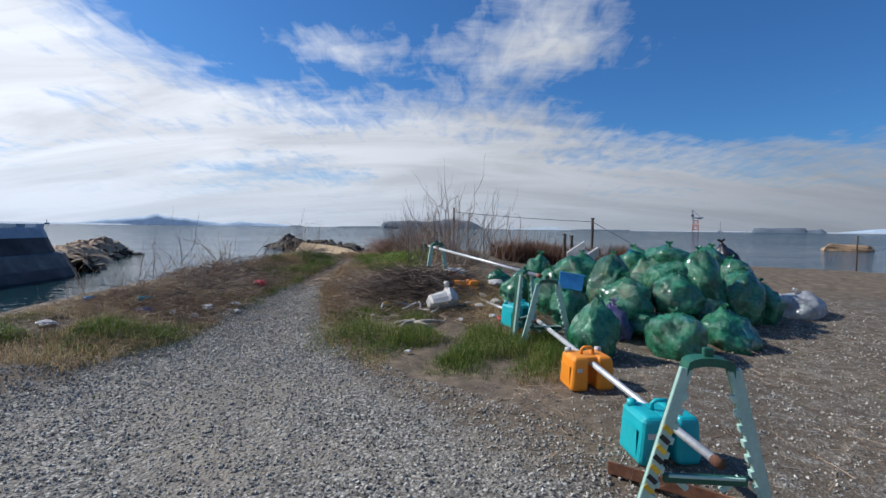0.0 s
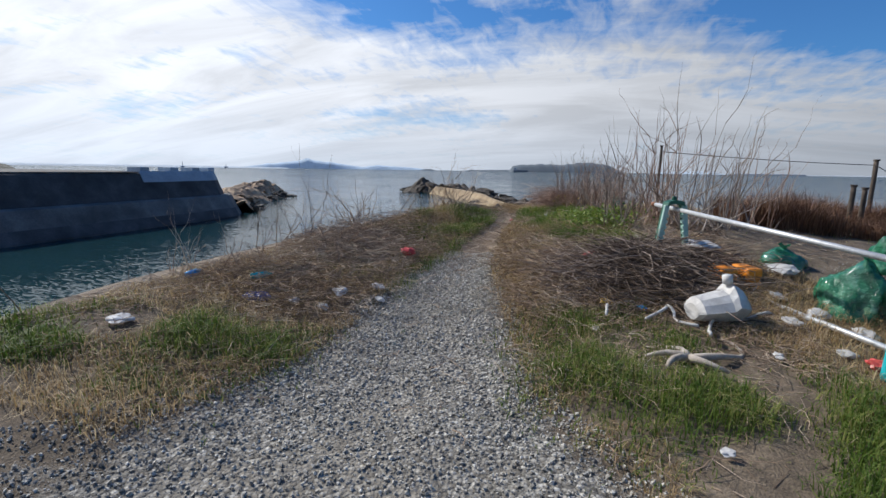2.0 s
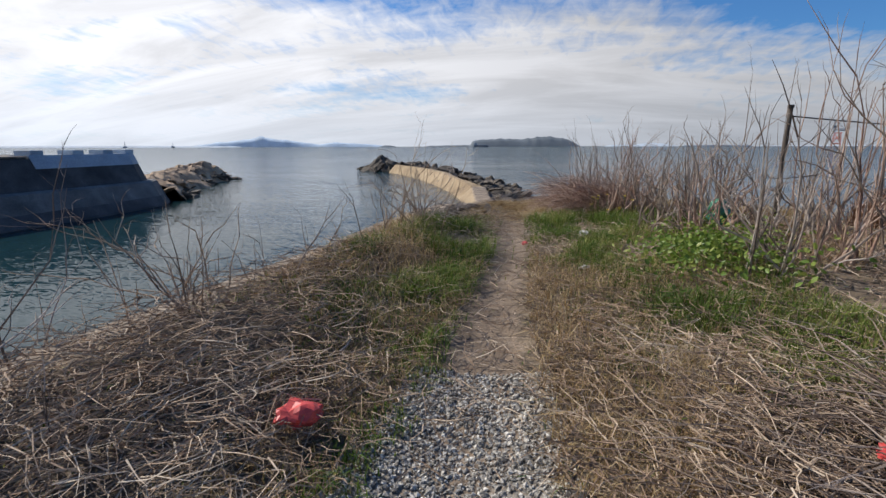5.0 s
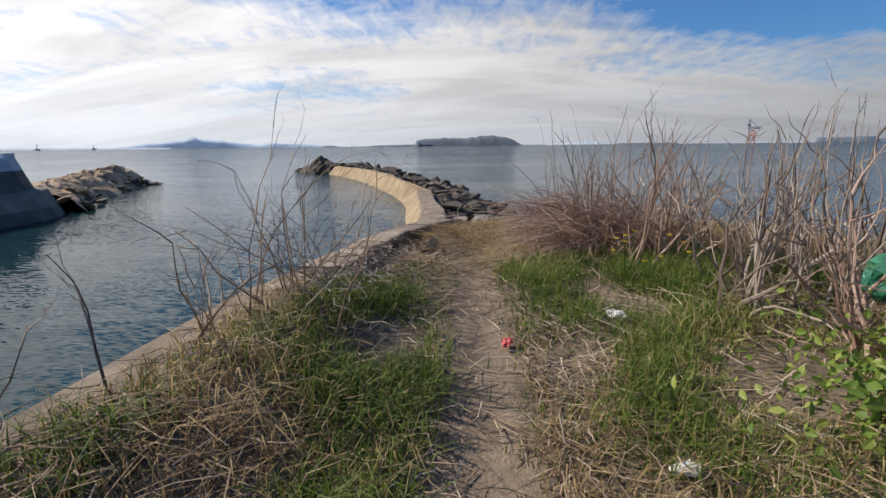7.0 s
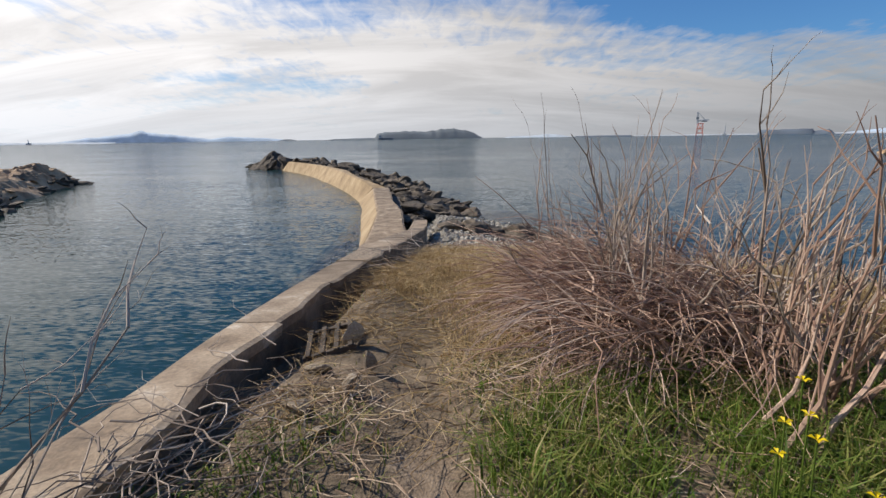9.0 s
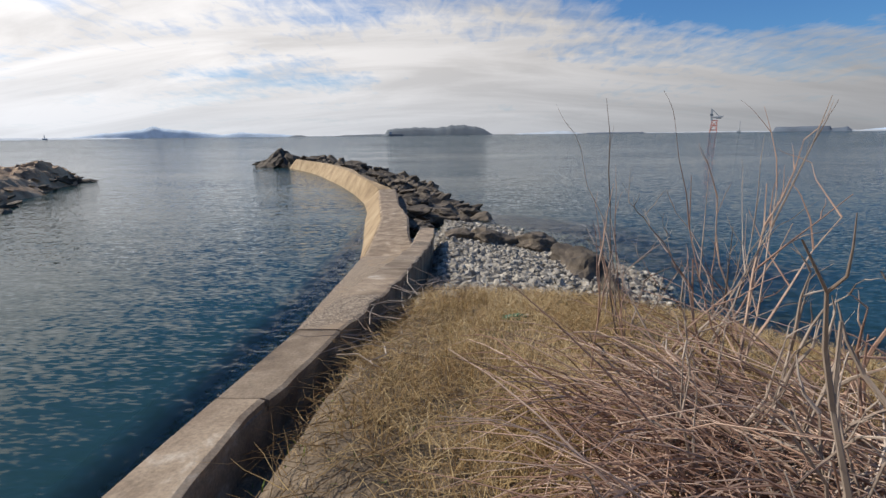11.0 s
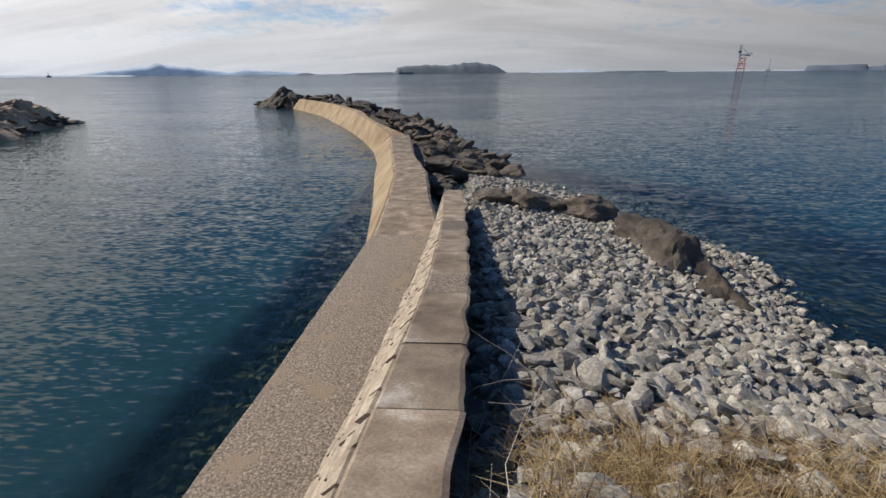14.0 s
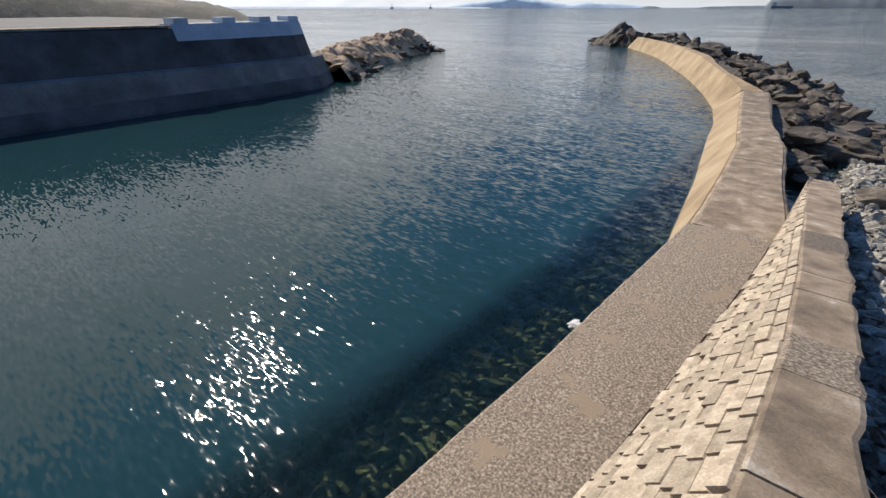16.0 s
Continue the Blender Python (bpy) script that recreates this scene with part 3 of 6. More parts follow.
def ridge(name, profile, far, mat, label, deep=120.0):
    """A far shore: a low ridge with a front and a back slope, from bearings and heights in degrees."""
    sec = []
    fine = []
    for (a0, h0), (a1, h1) in zip(profile, profile[1:]):
        for k in range(6):
            fine.append((a0 + (a1 - a0) * k / 6, h0 + (h1 - h0) * k / 6))
    fine.append(profile[-1])
    for a, h in fine:
        top = far * math.tan(radians(h)) * (1 + 0.10 * noise.noise((a * 1.9, h, 0.5)) + 0.05 * noise.noise((a * 7, h, 2.5)))
        sec.append([bearing(a, far, SEA - 1), bearing(a, far + deep * 0.2, SEA + top * 0.6), bearing(a, far + deep * 0.5, SEA + top), bearing(a, far + deep, SEA - 1)])
    return tagged(part(name, loft(sec), mat, smooth=True), label, "far shore", kind="structure")


# Haze is painted into these two: blue-grey base colours plus faint emission.
HAZE_BLUE = flat_tone("hill_with_painted_haze", (0.33, 0.42, 0.52), 0.9, 0.22)
HAZE_COAST = flat_tone("coast_with_painted_haze", (0.33, 0.385, 0.44), 0.9, 0.25)
ISLAND = flat_tone("wooded_island", (0.105, 0.13, 0.15))
PALE_FAR = flat_tone("far_pale_concrete", (0.38, 0.42, 0.46))
DARK_FAR = flat_tone("far_dark_sheds", (0.10, 0.13, 0.17))
CRANE_RED = flat_tone("far_crane_red", (0.68, 0.34, 0.30))

ridge("backdrop_hill", [(-40, 0.05), (-37, 0.5), (-35, 0.72), (-33.5, 0.9), (-32.6, 1.2), (-31.5, 0.95), (-29.5, 0.75), (-27.5, 0.45), (-26.2, 0.28), (-24.5, 0.52), (-22, 0.4), (-19.8, 0.25), (-18, 0.05)], 3900, HAZE_BLUE, "wooded hill, haze put into its pale blue colour")
ridge("backdrop_coast", [(-75, 0.2), (-60, 0.22), (-50, 0.2), (-45, 0.2), (-42, 0.18), (-38, 0.14), (-34.8, 0.1), (-34.7, 0.02)], 2700, HAZE_COAST, "low industrial coast, haze put into its colour")
ridge("backdrop_islet", [(-19.3, 0.02), (-18.6, 0.2), (-17.9, 0.18), (-17.2, 0.02)], 2600, ISLAND, "small dark islet")
ridge("backdrop_island", [(-14.2, 0.03), (-13, 0.15), (-10.5, 0.2), (-8.3, 0.22), (-8.0, 0.7), (-6.4, 0.92), (-4.5, 1.0), (-2.6, 0.88), (-1.6, 0.98), (-0.4, 1.12), (1.2, 1.15), (2.6, 0.98), (3.6, 0.65), (4.6, 0.05)], 2400, ISLAND, "dark wooded island with two humps")
ridge("backdrop_low_island", [(7.2, 0.02), (8, 0.16), (10.5, 0.22), (12, 0.38), (13.6, 0.25), (14.9, 0.03)], 2800, HAZE_COAST, "low island, haze put into its blue-grey colour")
ridge("backdrop_mole", [(15.4, 0.10), (18, 0.14), (21.4, 0.13), (21.5, 0.02)], 2500, DARK_FAR, "long flat dark mole", 30)
ridge("backdrop_quay", [(21.6, 0.05), (26, 0.1), (35, 0.1), (46, 0.12), (70, 0.15)], 2600, PALE_FAR, "pale concrete quay on reclaimed land", 60)
ridge("backdrop_sheds", [(33.2, 0.02), (33.4, 0.45), (37.6, 0.48), (37.7, 0.25), (38.8, 0.42), (39.2, 0.1)], 2580, DARK_FAR, "dark sheds behind the quay", 40)
ridge("backdrop_right_hill", [(40, 0.1), (43, 0.45), (47, 0.55), (54, 0.7), (62, 0.5), (70, 0.2)], 3600, HAZE_BLUE, "hill, haze put into its pale blue colour")


def beam(bm, a, b, w):
    a, b = Vector(a), Vector(b)
    m = Matrix.Translation((a + b) / 2) @ (b - a).to_track_quat("Z", "Y").to_matrix().to_4x4() @ Matrix.Diagonal((w, w, (b - a).length, 1))
    bmesh.ops.create_cube(bm, size=1, matrix=m)


def far_crane(az, far, tall):
    x, y, _ = bearing(az, far)
    c = thing("harbour_crane", pose(x, y, SEA, 0, 0, -az), "red and white harbour crane on a far quay", "crane")
    bm = bmesh.new()
    for sx in (-14, 14):
        for sy in (-8, 8):
            beam(bm, (sx, sy, 0), (sx * 0.7, sy, tall * 0.5), 4.5)
        beam(bm, (sx, -8, tall * 0.06), (sx * 0.75, 8, tall * 0.44), 3)
    for k in (0.1, 0.3, 0.5):
        beam(bm, (-15, 0, tall * k), (15, 0, tall * k), 5)
    beam(bm, (-14, 0, tall * 0.1), (12, 0, tall * 0.5), 3)
    beam(bm, (14, 0, tall * 0.1), (-12, 0, tall * 0.5), 3)
    part("portal", bm, CRANE_RED, c, "red steel portal")
    bm = bmesh.new()
    beam(bm, (-12, 0, tall * 0.5), (-15, 0, tall), 8)
    part("mast", bm, PALE_FAR, c)
    bm = bmesh.new()
    beam(bm, (-10, 0, tall * 0.62), (34, 0, tall * 0.66), 7)
    beam(bm, (-12, 0, tall * 0.95), (20, 0, tall * 0.65), 2)
    part("jib", bm, PALE_FAR, c)
    bm = bmesh.new()
    beam(bm, (-20, 0, tall * 0.74), (-8, 0, tall * 0.74), 9)
    beam(bm, (4, 0, tall * 0.6), (26, 0, tall * 0.6), 5)
    part("cabin", bm, DARK_FAR, c, "dark machinery cabin")


far_crane(28.1, 2550, 106)


def far_mast(az, far, tall, name, label):
    x, y, _ = bearing(az, far)
    c = thing(name, pose(x, y, SEA, 0, 0, -az), label, "mast")
    bm = bmesh.new()
    bmesh.ops.create_cone(bm, segments=8, radius1=2.0, radius2=1.1, depth=tall, matrix=Matrix.Translation((0, 0, tall / 2)), cap_ends=True)
    beam(bm, (-9, 0, 3), (9, 0, 3), 6)
    part("shaft", bm, PALE_FAR, c)


far_mast(-41.3, 2700, 20, "chimney", "slim grey chimney on the far coast")
far_mast(-45.5, 2700, 26, "chimney", "slim grey chimney on the far coast")
far_mast(30.4, 2560, 48, "derrick", "small dark derrick on the far quay")


def far_ship(az, far, length):
    x, y, _ = bearing(az, far)
    c = thing("cargo_ship", pose(x, y, SEA, 0, 0, -az), "dark low cargo ship far out", "ship")
    part("hull", capped([[(-length / 2 * k, -5, 0), (-length / 2, -5, 7), (length / 2, -5, 7), (length / 2 * k, -5, 0)] if i == 0 else [(-length / 2 * k, 5, 0), (-length / 2, 5, 7), (length / 2, 5, 7), (length / 2 * k, 5, 0)] for i, k in ((0, 0.92), (1, 0.92))]), DARK_FAR, c)
    bm = bmesh.new()
    bmesh.ops.create_cube(bm, size=1, matrix=Matrix.Translation((-length * 0.36, 0, 12)) @ Matrix.Diagonal((12, 8, 11, 1)))
    part("bridge_house", bm, PALE_FAR, c)


far_ship(-7.0, 2000, 62)


# rocks


def rock_mesh(name, seed, squash=0.7, level=2, rough=0.35, cuts=7, peak=0.0, near=0.5):
    rng = random.Random(seed)
    bm = bmesh.new()
    bmesh.ops.create_icosphere(bm, subdivisions=level, radius=1.0)
    planes = []
    for _ in range(cuts):
        v = Vector((rng.gauss(0, 1), rng.gauss(0, 1), rng.gauss(0, 1))).normalized()
        planes.append((v, near + 0.35 * rng.random()))
    for v in bm.verts:
        p = v.co.copy()
        for q, d in planes:
            k = p.dot(q)
            if k > d:
                p -= q * (k - d)
        p *= 1 + rough * 0.5 * noise.noise(p * 1.7 + Vector((seed, 0, 0))) + rough * 0.25 * noise.noise(p * 4.5 + Vector((0, seed, 0)))
        if peak and p.z > -0.2:
            p.x *= 1 - peak * min(1, p.z + 0.2)
            p.y *= 1 - peak * min(1, p.z + 0.2)
        p.z *= squash
        v.co = p
    me = bpy.data.meshes.new(name)
    bm.normal_update()
    bm.to_mesh(me)
    bm.free()
    return me


def set_rock(name, me, mat, m, label="", category="", group="", parent=None):
    if not me.materials:
        me.materials.append(mat)
    ob = new(name, me)
    if parent:
        ob.parent = parent
    ob.matrix_basis = m
    return tagged(ob, label, category, group)


ROCKS = [rock_mesh("armour_rock", i + 3, 0.5 + 0.05 * (i % 4), 3, 0.55, 10, near=0.42) for i in range(8)]
OUTER = {31.0: -0.9, 34: -0.7, 40.6: -1.6, 42.3: -2.2, 46: -3.0, 58: -5.4, 69.5: -9.8, 78.2: -16.7, 84: -24}
INNER = {31.0: -3.6, 33.5: -4.4, 37.2: -5.3, 44.2: -6.3, 47.9: -8.0, 53.4: -9.9, 59.3: -12.2, 69.5: -17.0, 79.7: -23.6, 84: -27.5}


def crag(x, y, w, d, tall, turn, seed):
    """Pointed crag with a steep side, a long falling ridge and broken ledges."""
    sec = []
    for i in range(31):
        u = i / 30
        top = u / 0.42 if u < 0.42 else (1 - u) / 0.58
        row = []
        for j in range(17):
            v = j / 8 - 1
            p = (u * 6 + seed, v * 2.5, seed * 0.3)
            h = tall * top ** 0.9 * max(0.0, 1 - abs(v) ** 1.3)
            h *= 1 + 0.25 * noise.noise(p) + 0.16 * noise.noise((p[0] * 3, p[1] * 3, p[2]))
            h = h * 0.7 + 0.3 * 0.45 * math.floor(h / 0.45 + 0.5)
            k = 0.25 * noise.noise((p[0] * 2, p[1] * 2, 7.7))
            row.append(((u - 0.42) * w + k, v * d / 2 + k, h - 0.3))
        sec.append(row)
    ob = tagged(part("crag", loft(sec), ROCK), "jagged dark rock crag at the breakwater's end", "rock", "crags")
    ob.matrix_basis = pose(x, y, SEA, 0, 0, turn)


def build_armour():
    rng = random.Random(11)
    spots = []
    for y in np.arange(37.6, 84, 0.75):
        lo, hi = float(line(INNER, y)), float(line(OUTER, y))
        for _ in range(4 if y < 60 else 3):
            u = rng.random() ** 0.8
            size = (0.36 + 0.6 * rng.random() ** 1.8) * (1.0 + 0.012 * (y - 32))
            x = lo + 0.3 + (hi - lo) * u
            z = SEA - 0.05 + (1.0 - u) * (0.5 + 0.4 * rng.random()) + (0.5 if y > 66 and u < 0.5 else 0)
            spots.append((x, float(y) + rng.random() - 0.5, z, size))
    for _ in range(16):
        y = rng.uniform(33.6, 37.6)
        spots.append((float(line(INNER, y)) + rng.uniform(0.2, 1.5), y, SEA + rng.uniform(0.15, 0.4), rng.uniform(0.3, 0.6)))
    for i, (x, y, z, s) in enumerate(spots):
        m = pose(x, y, z, rng.uniform(-25, 25), rng.uniform(-25, 25), rng.uniform(0, 360)) @ Matrix.Diagonal((s, s * rng.uniform(0.6, 1.1), s * 0.8, 1))
        set_rock("armour_rock", ROCKS[i % 8], ROCK, m, "dark angular armour rock heaped along the breakwater", "rock", "rocks along the breakwater")
    # underlying bank, so that the rocks lie on something
    sec = []
    for y in np.arange(37.0, 86, 1.2):
        lo, hi = float(line(INNER, y)), float(line(OUTER, y))
        w = 0.2 * noise.noise((y, 3.3, 1.2))
        sec.append([(lo - 0.6, y, -4.7), (lo - 0.5, y, SEA + 0.6 + w), ((lo + hi) / 2, y, SEA + 0.35 + w), (hi + 0.2, y, SEA - 0.15), (hi + 1.5, y, -4.7)])
    tagged(part("rock_bank", capped(sec), ROCK), "dark rubble bank under the breakwater's rocks", "bank", kind="structure")
    # the two crags at the far end
    for (x, y, top, w, d, turn, seed) in ((-30.0, 87.0, 0.25, 10.0, 6.0, 17, 40), (-21.6, 81.8, -0.3, 7.5, 4.5, -10, 47)):
        crag(x, y, w, d, top - SEA, turn, seed)
    for i, (x, y, s) in enumerate(((-33.2, 86.5, 1.0), (-34.4, 87.8, 0.7), (-26.2, 83.2, 1.5), (-24.9, 82.4, 1.4), (-29.4, 83.3, 1.3), (-23.2, 81.8, 1.5), (-19.3, 79.4, 1.5), (-17.9, 77.5, 1.3))):
        set_rock("armour_rock", ROCKS[i % 8], ROCK, pose(x, y, SEA + 0.35 * s, 0, 10 * i, 50 * i) @ Matrix.Scale(s, 4), "dark angular armour rock heaped along the breakwater", "rock", "rocks along the breakwater")


build_armour()


TANROCKS = [rock_mesh("shore_rock", i + 83, 0.6, 3, 0.35, 13, near=0.38) for i in range(8)]


def build_spit():
    """Tan rock spit beyond the harbour wall."""
    pts = [(-33, 38.5, 2.4, 1.3), (-37.5, 44, 2.6, 1.5), (-40.5, 50, 2.9, 1.5), (-43.4, 56, 2.6, 1.75), (-44.3, 60, 1.9, 1.9), (-44.3, 62.3, 0.8, 0.5)]
    sec = []
    for i in range(101):
        u = i / 100 * 5
        c = [np.interp(u, range(6), [p[k] for p in pts]) for k in range(4)]
        row = []
        for j in range(29):
            v = j / 28 * 2 - 1
            r = 1 + 0.22 * noise.noise((u * 2.1, v * 2.0, 0.3))
            hgt = c[3] * max(0.0, 1 - abs(v) ** 2.6) * (1 + 0.22 * noise.noise((u * 3.0, v * 3.3, 4.4)) + 0.16 * noise.noise((u * 11.0, v * 7.0, 1.4)) + 0.08 * noise.noise((u * 26.0, v * 16.0, 3.4)))
            row.append((c[0] + v * c[2] * r * 1.25, c[1] + v * 0.8, SEA - 0.45 + hgt * 1.15 + 0.5 * (1 - abs(v))))
        sec.append(row)
    tagged(part("rock_spit", loft(sec), TAN_ROCK), "tan weathered rock spit with a dark tide line", "rock spit", kind="structure")
    rng = random.Random(3)
    for i in range(120):
        u = rng.random() * 5
        c = [np.interp(u, range(6), [p[k] for p in pts]) for k in range(4)]
        s = 0.3 + 0.75 * rng.random() ** 2
        v = rng.uniform(-0.5, 1.05)
        x = c[0] + c[2] * 1.25 * v
        lift = c[3] * max(0.0, 1 - abs(v) ** 2.6) * 0.95
        set_rock("shore_rock", (ROCKS if v > 0.72 else TANROCKS)[i % 8], TAN_ROCK, pose(x, c[1] + v * 0.8, SEA + lift - 0.1, 25 * rng.random(), 20, 360 * rng.random()) @ Matrix.Diagonal((s, s * 0.8, s * 0.55, 1)), "broken angular boulder on the rock spit", "rock", "boulders along the spit")
    set_rock("shore_rock", ROCKS[2], ROCK, pose(-42.3, 62.2, SEA + 0.15, 0, 0, 30) @ Matrix.Diagonal((1.6, 0.7, 0.5, 1)), "dark boulder along the foot of the tan spit", "rock", "boulders along the spit")
    me = rock_mesh("rock_islet", 77, 1.0, 4, 0.5, 8)
    set_rock("rock_islet", me, TAN_ROCK, pose(91, 108, SEA + 0.1, 0, 0, -40) @ Matrix.Diagonal((6.3, 3.0, 1.5, 1)), "low tan rock islet off the shore", "rock")
    # wooded headland behind the harbour wall
    ridge("backdrop_headland", [(-125, 6.0), (-105, 5.2), (-90, 4.6), (-78, 3.4), (-70, 2.4), (-64, 1.7), (-61.5, 1.0), (-60, 0.1)], 230, HEADLAND, "dark rocky wooded headland", 60)


HEADLAND = surface("wooded_headland", [(0.0, (0.025, 0.03, 0.02)), (0.5, (0.06, 0.06, 0.045)), (1.0, (0.15, 0.12, 0.09))], 0.12, (0.85, 0.97), 1.0, 1.2, 0.5, spread=0.5)
build_spit()


WEEDY = surface("weedy_stone", [(0.0, (0.07, 0.065, 0.035)), (0.5, (0.17, 0.15, 0.09)), (1.0, (0.30, 0.27, 0.19))], 6, (0.8, 0.95), 0.5, 40, 0.01, spread=0.5)


def build_beach():
    """Pale broken stone on the shore beside the wall."""
    beach = thing("stone_beach", pose(0, 0, 0), "bank of pale grey broken stones beside the wall", "beach", kind="structure")
    rng = random.Random(8)
    shapes = [rock_mesh("stone", 100 + i, 0.8, 2, 0.18, 14, near=0.34) for i in range(10)]
    for me in shapes:
        me.materials.append(STONE)
    cells = []
    for _ in range(24000):
        y = rng.uniform(15.5, 37.5)
        x = rng.uniform(-3.2, 4.2)
        if x < float(line(WALL_RIGHT, min(y, 30.6))) + 0.1 or (y > 30.6 and x < float(line(TOP_RIGHT, y)) + 0.1):
            continue
        z = float(ground_height(x, y))
        if z < SEA - 0.5 or z > -0.16 + 0.25 * noise.noise((x, y, 0.0)):
            continue
        cells.append((x, y, z + lumps(x, y)))
    near = [c for c in cells if 19.5 < c[1] < 24.0 and c[0] < 0.6]
    rng.shuffle(near)
    near = near[:300]
    for x, y, z in near:
        s = 0.075 + 0.12 * rng.random() ** 1.6
        m = pose(x, y, z + s * 0.35, rng.uniform(-30, 30), rng.uniform(-30, 30), rng.uniform(0, 360)) @ Matrix.Diagonal((s, s * rng.uniform(0.6, 1.3), s * rng.uniform(0.5, 0.95), 1))
        set_rock("stone", shapes[rng.randrange(10)], STONE, m, parent=beach)
    taken = set(near)
    verts, faces = [], []
    base = [([v.co.copy() for v in me.vertices], [tuple(p.vertices) for p in me.polygons]) for me in shapes]
    chips = [rock_mesh("chip", 130 + i, 0.8, 1, 0.25, 8, near=0.45) for i in range(8)]
    small = [([v.co.copy() for v in me.vertices], [tuple(p.vertices) for p in me.polygons]) for me in chips]
    for me in chips:
        bpy.data.meshes.remove(me)
    for c in cells:
        if c in taken:
            continue
        x, y, z = c
        s = (0.03 + 0.16 * rng.random() ** 3.2) * (1 + 0.012 * (y - 19))
        vs, fs = base[rng.randrange(10)] if s > 0.085 else small[rng.randrange(8)]
        m = pose(x, y, z + s * 0.25, rng.uniform(-40, 40), rng.uniform(-40, 40), rng.uniform(0, 360)) @ Matrix.Diagonal((s, s * rng.uniform(0.6, 1.3), s * rng.uniform(0.5, 0.95), 1))
        k = len(verts)
        verts.extend(tuple(m @ v) for v in vs)
        faces.extend(tuple(i + k for i in f) for f in fs)
    ob = link_mesh("small_stones", verts, faces, STONE)
    ob.parent = beach
    tagged(ob, "pale grey broken stones", kind="stuff")
    for x, y, z, sx, sy, sz, r, seed in ((-0.9, 31.3, -2.35, 1.1, 0.9, 0.7, -12, 60), (0.5, 31.2, -2.45, 1.1, 0.8, 0.6, 8, 65), (1.5, 28.3, -2.4, 1.0, 1.2, 0.85, 12, 61), (1.75, 26.6, -2.45, 0.8, 1.2, 0.8, -8, 64), (1.7, 25.0, -2.5, 0.6, 1.0, 0.7, 10, 62), (-2.3, 31.6, -2.1, 0.9, 0.6, 0.4, 0, 63)):
        me = rock_mesh("outcrop", seed, 0.8, 4, 0.6, 9)
        set_rock("outcrop", me, ROCK, pose(x, y, z, 4, 5, r) @ Matrix.Diagonal((sx, sy, sz, 1)), "dark flat-topped rock outcrop at the water's edge", "rock", "outcrops at the water's edge")
    # drowned stones along the foot of the ledge
    verts, faces = [], []
    for _ in range(2600):
        y = rng.uniform(15, 30)
        x = float(line(LEDGE_LEFT, y)) - 0.2 - 3.4 * rng.random() ** 1.3
        z = float(ground_height(x, y))
        vs, fs = base[rng.randrange(10)]
        s = 0.08 + 0.14 * rng.random() ** 2
        m = pose(x, y, min(z + s * 0.2, SEA - 0.12 - s), rng.uniform(-40, 40), rng.uniform(-40, 40), rng.uniform(0, 360)) @ Matrix.Diagonal((s, s, s * 0.8, 1))
        k = len(verts)
        verts.extend(tuple(m @ v) for v in vs)
        faces.extend(tuple(i + k for i in f) for f in fs)
    tagged(link_mesh("drowned_stones", verts, faces, WEEDY), "dark weedy stones on the sea bed", "stones", kind="stuff")


build_beach()


ALGAE = surface("algae_stone", [(0.0, (0.03, 0.035, 0.02)), (0.5, (0.085, 0.09, 0.05)), (1.0, (0.21, 0.205, 0.14))], 5, (0.6, 0.9), 0.5, 30, 0.01, spread=0.6)


def build_sunken_stones():
    """Stones on the sea bed along the foot of the ledge."""
    rng = random.Random(97)
    base = [Vector(v).normalized() for v in [(a, b, c) for a in (-1, 0, 1) for b in (-1, 0, 1) for c in (-1, 0, 1)] if any(v)]
    verts, faces = [], []
    shell = bmesh.new()
    for v in base:
        shell.verts.new(v)
    bmesh.ops.convex_hull(shell, input=shell.verts)
    shell.verts.index_update()
    pts = [v.co.copy() for v in shell.verts]
    tris = [[v.index for v in f.verts] for f in shell.faces]
    shell.free()
    for _ in range(1500):
        y = rng.uniform(13, 38)
        off = 2.6 * rng.random() ** 1.3
        x = float(line(LEDGE_LEFT, y)) - 0.1 - off
        s = rng.uniform(0.06, 0.2)
        z = float(ground_height(x, y)) + s * 0.25
        m = pose(x, y, z, rng.uniform(-30, 30), rng.uniform(-30, 30), rng.uniform(0, 360)) @ Matrix.Diagonal((s * rng.uniform(0.8, 1.4), s, s * rng.uniform(0.5, 0.8), 1))
        b = len(verts)
        verts.extend(tuple(m @ (q * rng.uniform(0.75, 1.1))) for q in pts)
        faces.extend(tuple(b + i for i in t) for t in tris)
    tagged(link_mesh("sunken_stones", verts, faces, ALGAE), "dark algae-covered stones under shallow water by the wall", "stones", kind="stuff")


build_sunken_stones()

# things of plastic, steel and wood

GREEN_PLASTIC = surface("faded_green_plastic", [(0.0, (0.28, 0.46, 0.40)), (1.0, (0.44, 0.60, 0.53))], 8, (0.4, 0.6), 0.15, 80, 0.003, spread=0.12, spots=(9, 0.68, (0.20, 0.24, 0.2)))
DARK_GREEN = surface("dark_green_plastic", [(0.0, (0.01, 0.07, 0.045)), (1.0, (0.02, 0.13, 0.08))], 8, (0.35, 0.55), 0.15, 80, 0.003)
TEAL = surface("teal_plastic", [(0.0, (0.01, 0.33, 0.38)), (1.0, (0.02, 0.44, 0.49))], 5, (0.3, 0.5), 0.12, 60, 0.003, spread=0.1)
ORANGE = surface("orange_plastic", [(0.0, (0.75, 0.22, 0.015)), (1.0, (0.85, 0.32, 0.03))], 5, (0.3, 0.5), 0.12, 60, 0.003, spread=0.1)
WHITE_PLASTIC = surface("dirty_white_plastic", [(0.0, (0.38, 0.36, 0.33)), (1.0, (0.66, 0.65, 0.63))], 6, (0.4, 0.65), 0.2, 50, 0.004, spread=0.1)
